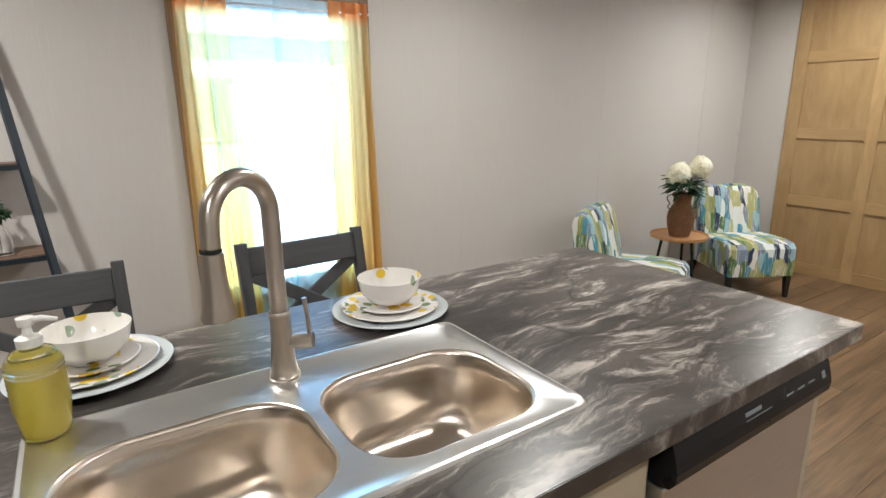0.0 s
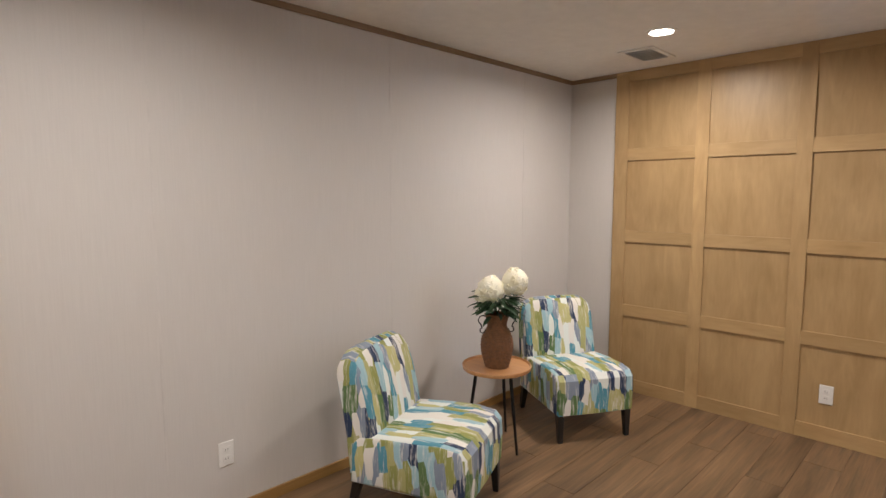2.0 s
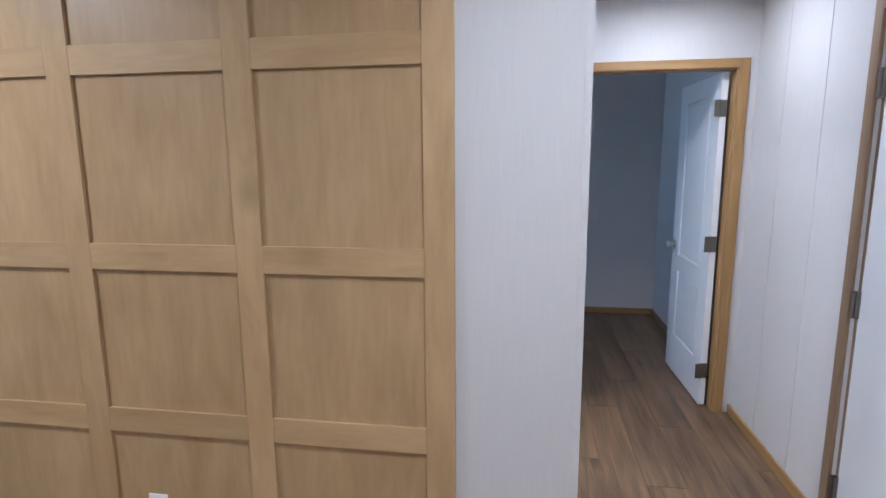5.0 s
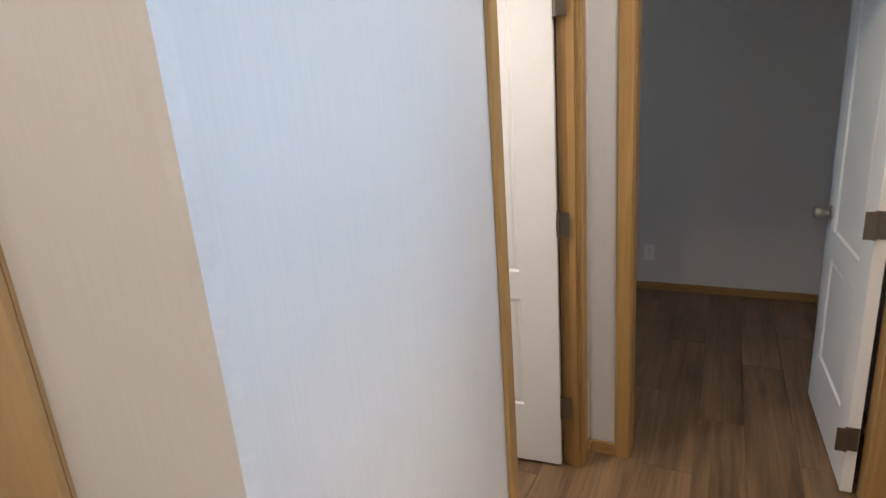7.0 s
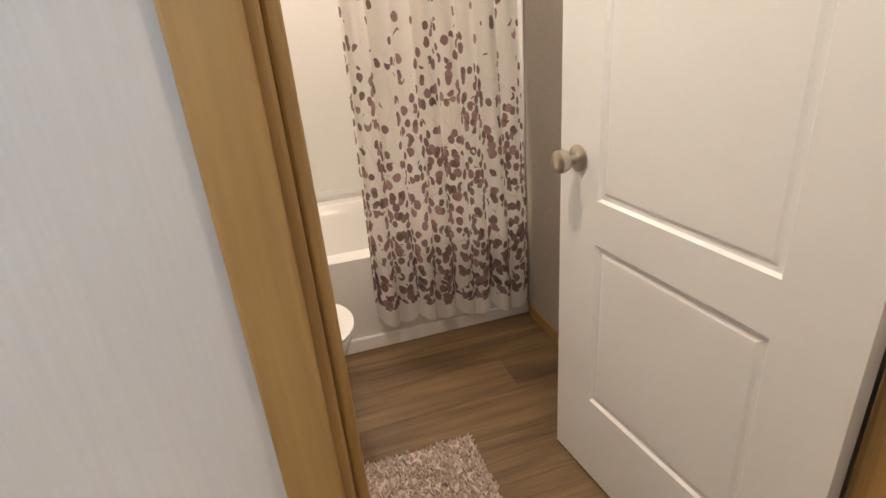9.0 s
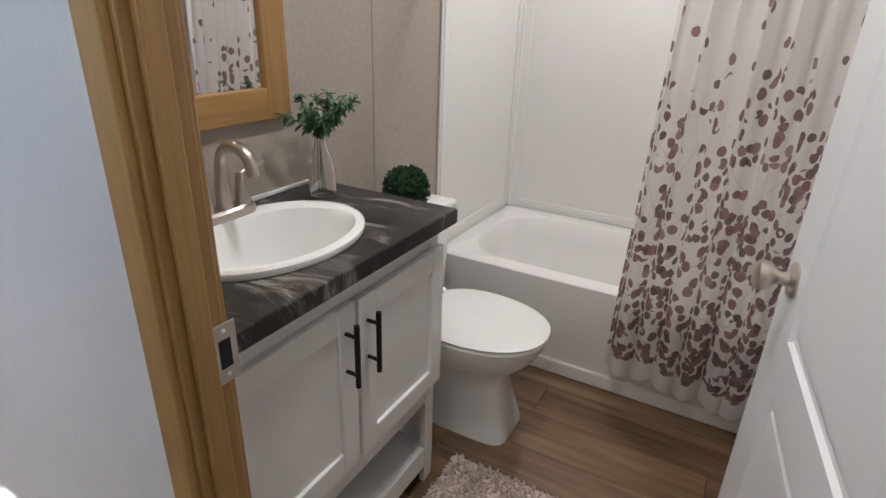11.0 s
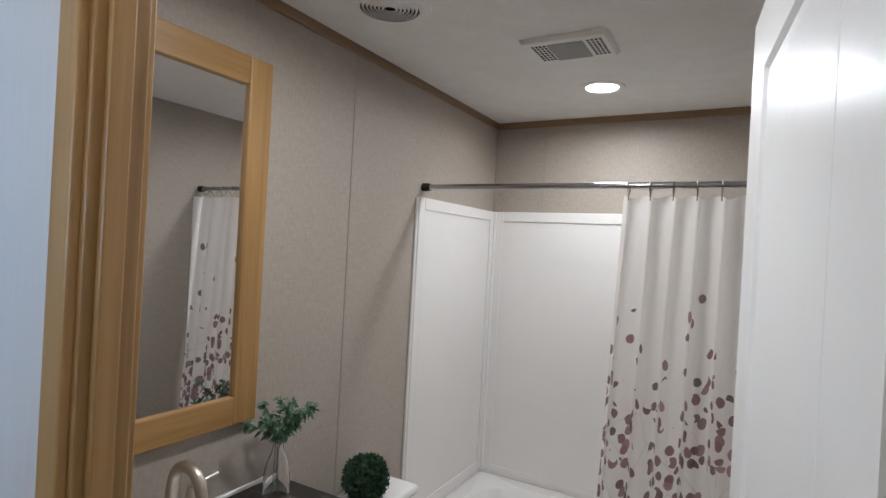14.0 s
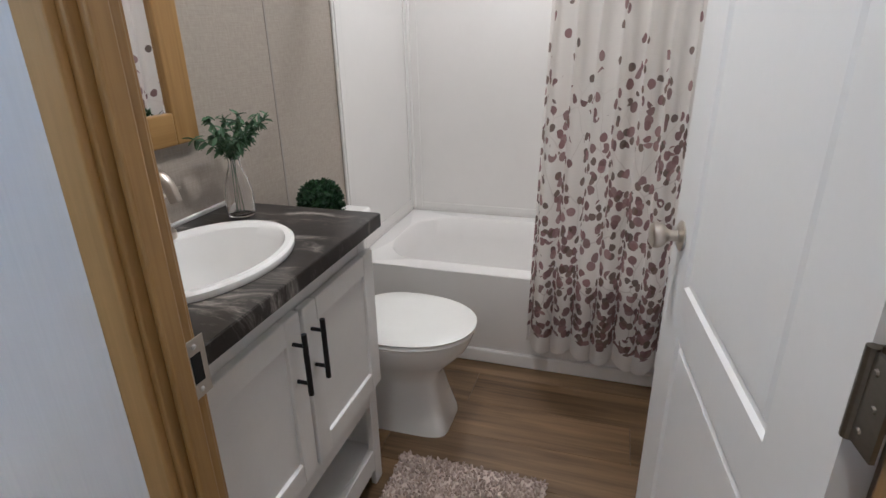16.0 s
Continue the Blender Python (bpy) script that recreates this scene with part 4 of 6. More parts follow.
part("toe_kick", slab(-0.6, 1.70, 1.32, 1.80, 0.0, 0.10), DARK, island)
for k in range(4):
    x0 = -0.56 + k * 0.565
    bm = bmesh.new()
    box(bm, x0, x0 + 0.535, 1.251, 1.2695, 0.14, 0.845)
    soften(bm, 0.003, 2)
    part("door", bm, BEIGECAB, island)

# worktop with the sink cut out
bm = bmesh.new()
RING = ((-0.65, 1.215), (2.4425, 1.215), (2.4425, 2.14), (-0.65, 2.14)), ((0.79, 1.37), (1.575, 1.37), (1.575, 1.775), (0.79, 1.775))
loops = [[bm.verts.new((x, y, z)) for x, y in ring] for z in (0.915, 0.874) for ring in RING]
for a, b in ((0, 1), (2, 0), (1, 3), (3, 2)):
    for k in range(4):
        q = (k + 1) % 4
        bm.faces.new((loops[a][k], loops[a][q], loops[b][q], loops[b][k]))
bmesh.ops.recalc_face_normals(bm, faces=bm.faces)
worktop = solo("island_worktop", bm, MARBLE, "dark grey marble-look laminate worktop with white veins", "worktop", long_axis=0)
part("front_edge", slab(-0.65, 2.445, 1.2125, 1.215, 0.8745, 0.9142, 0.0008), MARBLE, worktop, long_axis=0)
part("end_edge", slab(2.4425, 2.445, 1.2155, 2.1395, 0.8745, 0.9142, 0.0008), MARBLE, worktop, long_axis=1)

dw = thing("dishwasher", "stainless dishwasher with a black control panel under the worktop", "dishwasher")
part("body", slab(1.712, 2.328, 1.29, 1.84, 0.02, 0.865), DARK, dw)
bm = bmesh.new()
box(bm, 1.716, 2.325, 1.245, 1.288, 0.12, 0.745)
soften(bm, 0.006, 3)
part("door", bm, STEELDW, dw, "brushed stainless door")
bm = bmesh.new()
SECTION = ((1.288, 0.752), (1.258, 0.748), (1.232, 0.756), (1.221, 0.772), (1.219, 0.792), (1.224, 0.815), (1.232, 0.842), (1.240, 0.862), (1.246, 0.867), (1.288, 0.867))
ends = [[bm.verts.new((x, y, z)) for y, z in SECTION] for x in (1.714, 2.327)]
bridge(bm, ends[0], ends[1])
bm.faces.new(ends[0][::-1])
bm.faces.new(ends[1])
bmesh.ops.recalc_face_normals(bm, faces=bm.faces)
panel = part("control_panel", bm, BLACKGLOSS, dw, "black plastic control panel")
LABEL = plain("pale_print", (0.22, 0.24, 0.26), 0.5)
for x, w, h, z in ((1.98, 0.062, 0.008, 0.808), (2.00, 0.10, 0.0015, 0.796), (2.13, 0.03, 0.004, 0.80), (2.18, 0.03, 0.004, 0.80), (2.23, 0.03, 0.004, 0.80), (2.29, 0.016, 0.016, 0.80)):
    b2 = bmesh.new()
    boxm(b2, pose(x, 1.2240 + (z + 0.02 - 0.815) * 0.296, z + 0.02, -16.5, 0, 0), w, 0.0016, h)
    part("print_mark", b2, LABEL, panel)
part("kick_plate", slab(1.716, 2.325, 1.31, 1.33, 0.0, 0.115), BLACKGLOSS, dw)

# double bowl sink


def rounded(cx, cy, hx, hy, r, n=7):
    pts = []
    for sx, sy, a in ((1, 1, 0), (-1, 1, 90), (-1, -1, 180), (1, -1, 270)):
        for k in range(n + 1):
            t = radians(a + 90 * k / n)
            pts.append((cx + sx * (hx - r) + r * math.cos(t), cy + sy * (hy - r) + r * math.sin(t)))
    return pts


sink = thing("kitchen_sink", "brushed stainless double-bowl drop-in sink", "sink")
sx0, sx1, sy0, sy1 = 0.755, 1.615, 1.335, 1.81
deck_z = 0.919
BOWLS = ((0.985, 1.532, 0.19, 0.155), (1.385, 1.532, 0.185, 0.155))
bm = bmesh.new()
rim = [[bm.verts.new((x, y, z)) for x, y in rounded((sx0 + sx1) / 2, (sy0 + sy1) / 2, (sx1 - sx0) / 2 - d, (sy1 - sy0) / 2 - d, 0.03)] for d, z in ((0.0, 0.9152), (0.003, 0.921), (0.010, 0.9225), (0.016, deck_z))]
for a, b in zip(rim, rim[1:]):
    bridge(bm, a, b)
edges = [bm.edges.get((rim[-1][k], rim[-1][(k + 1) % len(rim[-1])])) for k in range(len(rim[-1]))]
tops = []
for cx, cy, hx, hy in BOWLS:
    loop = [bm.verts.new((x, y, deck_z)) for x, y in rounded(cx, cy, hx, hy, 0.10, 9)]
    edges += [bm.edges.new((loop[k], loop[(k + 1) % len(loop)])) for k in range(len(loop))]
    tops.append(loop)
bmesh.ops.triangle_fill(bm, use_beauty=True, use_dissolve=False, edges=edges)
bmesh.ops.recalc_face_normals(bm, faces=bm.faces)
part("deck", bm, STEEL, sink, "brushed stainless deck", smooth=True)
for cx, cy, hx, hy in BOWLS:
    b2 = bmesh.new()
    rings = [[b2.verts.new((x, y, z)) for x, y in rounded(cx, cy, hx - d, hy - d, max(0.03, 0.10 - d * 0.5), 9)] for d, z in ((0.0, deck_z), (0.003, deck_z - 0.002), (0.008, deck_z - 0.010), (0.014, 0.86), (0.022, 0.81), (0.036, 0.772), (0.058, 0.746), (0.085, 0.733), (0.115, 0.728))]
    for a, b in zip(rings, rings[1:]):
        bridge(b2, b, a)
    b2.faces.new(rings[-1])
    bmesh.ops.recalc_face_normals(b2, faces=b2.faces)
    bowl = part("bowl", b2, BOWLSTEEL, sink, "stainless bowl", smooth=True)
    b3 = bmesh.new()
    lathe(b3, [(0.0, 0.001), (0.030, 0.001), (0.036, 0.004), (0.043, 0.003), (0.045, 0.0005)], 24, pose(cx, cy + 0.01, 0.7282))
    part("drain", b3, CHROME, bowl, smooth=True)

faucet = thing("kitchen_faucet", "brushed nickel pull-down kitchen faucet with a side lever", "faucet", pose(1.185, 1.755, deck_z))
b2 = bmesh.new()
lathe(b2, [(0.0, 0), (0.030, 0), (0.031, 0.006), (0.027, 0.012), (0.025, 0.03), (0.021, 0.08), (0.0195, 0.125), (0.021, 0.13), (0.021, 0.136), (0.0185, 0.14)], 28)
part("body", b2, NICKEL, faucet, smooth=True)
toward = Vector((-0.84, -0.54, 0)).normalized()
b2 = bmesh.new()
R = 0.072
path = [Vector((0, 0, 0.138)), Vector((0, 0, 0.22)), Vector((0, 0, 0.29))] + arc(toward * R + Vector((0, 0, 0.335)), R, 180, 8, 18, toward, (0, 0, 1))
end = path[-1]
path += [end + Vector((toward.x * 0.004, toward.y * 0.004, -0.045))]
tube(b2, path, 0.0165, 18)
part("spout", b2, NICKEL, faucet, smooth=True)
tip = path[-1]
b2 = bmesh.new()
lathe(b2, [(0.0, 0.0), (0.0145, 0.0), (0.0145, -0.006), (0.0190, -0.008), (0.0200, -0.03), (0.0222, -0.070), (0.0260, -0.098), (0.0295, -0.116), (0.029, -0.122), (0.019, -0.124), (0.0, -0.122)], 24, Matrix.Translation(tip))
head = part("spray_head", b2, NICKEL, faucet, "brushed nickel spray head", smooth=True)
# Dark ring stands in for the shaded gap between spout and spray head.
b2 = bmesh.new()
lathe(b2, [(0.0168, -0.001), (0.0172, -0.002), (0.0172, -0.0065), (0.0168, -0.0075)], 24, Matrix.Translation(tip))
part("joint_ring", b2, DARK, head, "dark ring drawn for the shaded gap at the joint", smooth=True)
side = Vector((0.85, -0.53, 0)).normalized()
b2 = bmesh.new()
tube(b2, [side * 0.014 + Vector((0, 0, 0.072)), side * 0.030 + Vector((0, 0, 0.074)), side * 0.062 + Vector((0, 0, 0.077))], [0.012, 0.0155, 0.0155], 16)
tube(b2, [side * 0.055 + Vector((0, 0, 0.085)), side * 0.054 + Vector((0, 0, 0.12)), side * 0.050 + Vector((0, 0, 0.165))], [0.0045, 0.004, 0.005], 10)
part("lever", b2, NICKEL, faucet, "brushed nickel lever", smooth=True)

# soap bottle
soap = thing("soap_dispenser", "ribbed clear pump bottle of yellow soap by the sink", "soap dispenser", pose(0.795, 1.785, deck_z))
prof = [(0.0, 0.002), (0.034, 0.002), (0.038, 0.008)]
for k in range(14):
    z = 0.012 + k * 0.0085
    r = 0.0385 - 0.006 * max(0, 5 - k) / 5 + 0.0015
    prof += [(r, z), (r + 0.0015, z + 0.004)]
prof += [(0.039, 0.135), (0.030, 0.148), (0.016, 0.152), (0.015, 0.160)]
b2 = bmesh.new()
lathe(b2, prof, 32)
part("bottle", b2, CLEAR, soap, "ribbed clear plastic", smooth=True)
b2 = bmesh.new()
lathe(b2, [(0.0, 0.004), (0.031, 0.004), (0.0345, 0.012), (0.0365, 0.06), (0.037, 0.112), (0.0, 0.112)], 28)
part("liquid", b2, SOAP, soap, "yellow liquid soap", smooth=True)
b2 = bmesh.new()
lathe(b2, [(0.0, 0.158), (0.018, 0.158), (0.0185, 0.172), (0.008, 0.176), (0.006, 0.19), (0.011, 0.192), (0.012, 0.205), (0.0, 0.207)], 20)
tube(b2, [(0.0, 0.0, 0.199), (0.022, -0.004, 0.201), (0.042, -0.008, 0.196)], [0.006, 0.005, 0.0035], 10)
part("pump", b2, WHITE, soap, "white plastic pump", smooth=True)


def place_setting(x, y, turn):
    """Charger, two plates and a bowl, each a thing, resting on one another."""
    def dish(name, label, prof, mat, z, r=turn):
        bm2 = bmesh.new()
        lathe(bm2, prof, 48)
        return solo(name, bm2, mat, label, name.split("_")[-1], smooth=True, m=pose(x, y, z, 0, 0, r), group="place settings on the island")
    ch = [(0.0, 0.0), (0.10, 0.0), (0.105, 0.004), (0.150, 0.010), (0.153, 0.012), (0.150, 0.014), (0.104, 0.008), (0.10, 0.005), (0.0, 0.005)]
    c = dish("charger_plate", "pale grey beaded charger plate under the setting", ch, CHARGER, 0.9155)
    pl = [(0.0, 0.0), (0.07, 0.0), (0.074, 0.003), (0.125, 0.012), (0.127, 0.014), (0.124, 0.016), (0.072, 0.008), (0.0, 0.007)]
    dish("dinner_plate", "white dinner plate with a lemon print", pl, CHINA, 0.9215)
    ps = [(r * 0.72, z) for r, z in pl]
    dish("side_plate", "small white plate with a lemon print", ps, CHINA, 0.9295)
    bw = [(0.0, 0.0), (0.033, 0.0), (0.034, 0.005), (0.050, 0.012), (0.068, 0.034), (0.075, 0.066), (0.0755, 0.068), (0.0735, 0.068), (0.066, 0.036), (0.048, 0.016), (0.0, 0.010)]
    dish("cereal_bowl", "white china bowl with a lemon and leaf print", [(r * 1.1, z * 1.08) for r, z in bw], CHINA, 0.9375)


place_setting(1.535, 1.96, 20)
place_setting(0.865, 2.02, 130)

# stools with crossed backs


def cross_stool():
    t = thing("counter_stool", "dark grey painted wooden counter stool with a crossed back", "stool", group="stools at the island")
    w = 0.205
    for sx in (-1, 1):
        b2 = bmesh.new()
        for k, (p, q) in enumerate((((sx * w, 0.17, 0.0), (sx * w, 0.13, 0.60)), ((sx * w, 0.13, 0.60), (sx * w, 0.205, 1.02)))):
            p, q = Vector(p), Vector(q)
            m = Matrix.Translation((p + q) / 2) @ (q - p).to_track_quat("Z", "X").to_matrix().to_4x4()
            boxm(b2, m, 0.034, 0.034, (q - p).length + 0.004)
        soften(b2, 0.003, 2)
        part("back_post", b2, GREYWOOD, t)
        b2 = bmesh.new()
        box(b2, sx * w - 0.018, sx * w + 0.018, -0.21, -0.174, 0.0, 0.60)
        soften(b2, 0.003, 2)
        part("front_leg", b2, GREYWOOD, t)
        b2 = bmesh.new()
        box(b2, sx * w - 0.010, sx * w + 0.010, -0.174, 0.135, 0.20, 0.235)
        soften(b2, 0.003, 2)
        part("side_stretcher", b2, GREYWOOD, t)
    b2 = bmesh.new()
    box(b2, -0.225, 0.225, -0.22, 0.13, 0.60, 0.635)
    soften(b2, 0.010, 3)
    part("seat", b2, GREYWOOD, t, long_axis=0)
    b2 = bmesh.new()
    boxm(b2, pose(0, 0.196, 0.960, -10, 0, 0), 2 * w - 0.03, 0.022, 0.092)
    soften(b2, 0.004, 2)
    part("top_rail", b2, GREYWOOD, t, long_axis=0)
    b2 = bmesh.new()
    boxm(b2, pose(0, 0.145, 0.675, -10, 0, 0), 2 * w - 0.03, 0.022, 0.05)
    soften(b2, 0.004, 2)
    part("lower_rail", b2, GREYWOOD, t, long_axis=0)
    for s in (-1, 1):
        b2 = bmesh.new()
        boxm(b2, pose(0, 0.171 + s * 0.004, 0.805, -10, 0, 0) @ pose(0, 0, 0, 0, s * 58, 0), 0.045, 0.014, 0.43)
        soften(b2, 0.003, 2)
        part("cross_brace", b2, GREYWOOD, t)
    b2 = bmesh.new()
    box(b2, -w + 0.018, w - 0.018, -0.204, -0.18, 0.24, 0.275)
    soften(b2, 0.003, 2)
    part("footrest", b2, GREYWOOD, t, long_axis=0)
    return t


stool = cross_stool()
stool.matrix_basis = pose(1.508, 2.315, 0, 0, 0, 3)
copy_thing(stool, pose(0.74, 2.315, 0, 0, 0, -2))

# ---- ladder shelf with a posy ----
ladder = thing("ladder_shelf", "dark steel ladder shelf with rustic wood boards against the wall", "shelf")
for x in (0.06, 0.735):
    b2 = bmesh.new()
    lean = 0.1 if x > 0.5 else -0.1
    p, q = Vector((x + lean * 1.2, 3.05, 0.0)), Vector((x - lean * 0.7, 3.47, 1.85))
    m = Matrix.Translation((p + q) / 2) @ (q - p).to_track_quat("Z", "X").to_matrix().to_4x4()
    boxm(b2, m, 0.026, 0.026, (q - p).length)
    soften(b2, 0.002, 1)
    part("rail", b2, STEELBLUE, ladder)
for z, y0 in ((0.40, 3.16), (0.90, 3.27), (1.24, 3.35), (1.60, 3.43)):
    half = 0.441 - 0.1027 * z
    b2 = bmesh.new()
    box(b2, 0.3975 - half, 0.3975 + half, y0, 3.468, z - 0.012, z + 0.008)
    soften(b2, 0.002, 1)
    part("board", b2, SHELFW, ladder, "rustic brown board", long_axis=0)
    part("cross_bar", slab(0.3975 - half, 0.3975 + half, y0 - 0.012, y0, z - 0.016, z + 0.004), STEELBLUE, ladder)


def leaf_quad(bm, p, d, up, length, width, curl=0.25, fold=0.12):
    """One leaf blade of six faces along d, bent down at its tip."""
    d, up = d.normalized(), up.normalized()
    side = d.cross(up).normalized()
    up = side.cross(d)
    rows = []
    for k in range(4):
        f = k / 3
        w = width * math.sin(math.pi * min(0.96, 0.12 + 0.86 * f)) * 0.5
        c = p + d * (length * f) - up * (curl * length * f * f)
        rows.append((bm.verts.new(c - side * w + up * (fold * width)), bm.verts.new(c), bm.verts.new(c + side * w + up * (fold * width))))
    for a, b in zip(rows, rows[1:]):
        bm.faces.new((a[0], a[1], b[1], b[0]))
        bm.faces.new((a[1], a[2], b[2], b[1]))


def rand_dir(rng, low=-1.0):
    while True:
        v = Vector((rng.uniform(-1, 1), rng.uniform(-1, 1), rng.uniform(low, 1)))
        if 0.05 < v.length < 1:
            return v.normalized()


def bottle_with_sprigs(name, label, m, height, r, sprigs, spread, leaf, seed, mat, flowers=0):
    t = thing(name, label, "vase", m)
    b2 = bmesh.new()
    k = height
    outer = [(0.0, 0.0), (r * 0.92, 0.0), (r, 0.006), (r * 0.98, k * 0.42), (r * 0.80, k * 0.60), (r * 0.46, k * 0.82), (r * 0.40, k * 0.93), (r * 0.50, k)]
    inner = [(max(0.0, a - 0.003), z + (0.004 if i < 2 else 0)) for i, (a, z) in enumerate(outer)][::-1]
    lathe(b2, outer + inner, 28)
    part("bottle", b2, CLEAR, t, "clear glass bottle", smooth=True)
    rng = random.Random(seed)
    bs, bl = bmesh.new(), bmesh.new()
    for s in range(sprigs):
        a = rng.uniform(0, 6.28)
        out = Vector((math.cos(a), math.sin(a), 0)) * rng.uniform(0.3, 1.0) * spread
        base = Vector((rng.uniform(-0.4, 0.4) * r, rng.uniform(-0.4, 0.4) * r, 0.01))
        neck = Vector((out.x * 0.08, out.y * 0.08, k * 0.95))
        top = neck + out + Vector((0, 0, rng.uniform(0.35, 1.0) * spread * 1.1))
        pts = [base, neck] + [neck.lerp(top, f) + Vector((0, 0, 0.25 * spread * math.sin(math.pi * f) * 0.5)) for f in (0.33, 0.66, 1.0)]
        tube(bs, pts if s % 5 == 0 else pts[1:], 0.0011, 5)
        for q in range(24):
            f = rng.uniform(0.15, 1.0)
            p = neck.lerp(top, f) + Vector((0, 0, 0.12 * spread * math.sin(math.pi * f)))
            d = rand_dir(rng)
            leaf_quad(bl, p, d + out * 2, Vector((0, 0, 1)) + rand_dir(rng) * 0.6, leaf * rng.uniform(0.7, 1.2), leaf * 0.45, 0.3)
        if s < flowers:
            bf = bmesh.new()
            for q in range(26):
                leaf_quad(bf, top, rand_dir(rng), rand_dir(rng), 0.018, 0.014)
            part("bloom", bf, YELLOWF, t, "small yellow bloom")
    part("stems", bs, mat, t)
    part("leaves", bl, mat, t, "green artificial leaves")
    return t


YELLOWF = leafy("yellow_petal", (0.55, 0.36, 0.02), (0.85, 0.62, 0.06))
bottle_with_sprigs("flower_jar", "small glass jar of yellow flowers on the shelf", pose(0.615, 3.35, 0.9085), 0.13, 0.035, 8, 0.07, 0.026, 4, LEAF, 3)

# ---- upholstered chairs ----


def loft(bm, sections):
    rings = [[bm.verts.new(p) for p in s] for s in sections]
    for a, b in zip(rings, rings[1:]):
        bridge(bm, a, b)
    bm.faces.new(rings[0][::-1])
    bm.faces.new(rings[-1])
    bmesh.ops.recalc_face_normals(bm, faces=bm.faces)


def slipper_chair():
    t = thing("slipper_chair", "armless chair in green, teal and white brushstroke print, black legs", "chair", group="pair of slipper chairs")
    hw = 0.262

    def ring(pts, x, inset):
        c = Vector((0, sum(p[0] for p in pts) / len(pts), sum(p[1] for p in pts) / len(pts)))
        out = []
        fall = 0.06 * max(0.0, (abs(x) / hw - 0.6) / 0.4) ** 2.0 if pts[3][1] > 0.6 else 0.0
        for y, z in pts:
            z -= fall * max(0.0, (z - 0.45) / 0.34)
            d = Vector((0, y, z)) - c
            ln = d.length
            d = d * ((ln - inset) / ln) if ln > 0 else d
            out.append(Vector((x, c.y + d.y, c.z + d.z)))
        return out
    # seat outline in the y-z plane
    seat = [(-0.315, 0.175), (-0.320, 0.30), (-0.315, 0.385), (-0.285, 0.418), (-0.20, 0.432), (-0.05, 0.428), (0.12, 0.415), (0.22, 0.40), (0.26, 0.36), (0.265, 0.175), (0.0, 0.170)]
    b2 = bmesh.new()
    loft(b2, [ring(seat, x * hw, i) for x, i in ((-1, 0.030), (-0.985, 0.012), (-0.94, 0.0), (-0.5, -0.002), (0, -0.004), (0.5, -0.002), (0.94, 0.0), (0.985, 0.012), (1, 0.030))])
    st = part("seat", b2, FABRIC, t, "printed upholstered seat", smooth=True, uv=False)
    back = [(0.135, 0.40), (0.150, 0.52), (0.175, 0.64), (0.205, 0.735), (0.235, 0.778), (0.275, 0.792), (0.318, 0.775), (0.338, 0.73), (0.325, 0.60), (0.29, 0.40), (0.265, 0.20), (0.20, 0.19), (0.15, 0.28)]
    b2 = bmesh.new()
    loft(b2, [ring(back, x * (hw - 0.005), i) for x, i in ((-1, 0.045), (-0.985, 0.018), (-0.93, 0.003), (-0.82, 0.0), (-0.7, 0.0), (-0.55, -0.002), (-0.3, -0.004), (0, -0.005), (0.3, -0.004), (0.55, -0.002), (0.7, 0.0), (0.82, 0.0), (0.93, 0.003), (0.985, 0.018), (1, 0.045))])
    bk = part("backrest", b2, FABRIC, t, "printed upholstered back", smooth=True, uv=False)
    for ob, start in ((st, 0.0), (bk, 0.63)):
        me = ob.data
        lay = me.uv_layers.new(name="UVMap")
        for poly in me.polygons:
            n = poly.normal
            for li in poly.loop_indices:
                c = me.vertices[me.loops[li].vertex_index].co
                if abs(n.x) > 0.75:
                    lay.data[li].uv = (c.y + 1.7, c.z + start)
                elif abs(n.z) > abs(n.y):
                    lay.data[li].uv = (c.x, c.y + 0.43 + start + 0.31)
                else:
                    lay.data[li].uv = (c.x, c.z + start)
    for sx in (-1, 1):
        for y0, y1 in ((-0.285, -0.295), (0.235, 0.285)):
            b2 = bmesh.new()
            loft(b2, [[Vector((sx * (hw - 0.035) + a * w, y + b * w, z)) for a, b in ((-1, -1), (1, -1), (1, 1), (-1, 1))] for w, y, z in ((0.014, y1, 0.0), (0.022, y0, 0.175))])
            soften(b2, 0.002, 1)
            part("leg", b2, BLACKLEG, t, "black tapered wooden leg")
    return t


chair = slipper_chair()
chair.matrix_basis = pose(3.85, 2.94, 0, 0, 0, 22)
copy_thing(chair, pose(5.205, 2.955, 0, 0, 0, -30.5))

# ---- side table, wicker vase, peonies ----
table = thing("side_table", "small round wooden tray table on three black metal legs", "side table", pose(4.585, 3.09, 0))
b2 = bmesh.new()
lathe(b2, [(0.0, 0.468), (0.195, 0.468), (0.203, 0.472), (0.207, 0.490), (0.205, 0.494), (0.200, 0.494), (0.196, 0.482), (0.19, 0.480), (0.0, 0.480)], 56)
part("tabletop", b2, TABLEW, table, "warm wood tray top", smooth=True)
for k in range(3):
    a = radians(20 + 120 * k)
    b2 = bmesh.new()
    tube(b2, [(0.12 * math.cos(a), 0.12 * math.sin(a), 0.468), (0.185 * math.cos(a), 0.185 * math.sin(a), 0.0)], [0.011, 0.008], 10)
    part("leg", b2, BLACKMETAL, table, "black metal leg", smooth=True)

vase = thing("wicker_vase", "brown woven wicker vase with scrolled wire handles on the table", "vase", pose(4.585, 3.09, 0.4805))
VP = [(0.066, 0.0), (0.074, 0.03), (0.088, 0.08), (0.094, 0.13), (0.088, 0.18), (0.070, 0.215), (0.055, 0.24), (0.053, 0.26), (0.060, 0.29), (0.074, 0.32)]


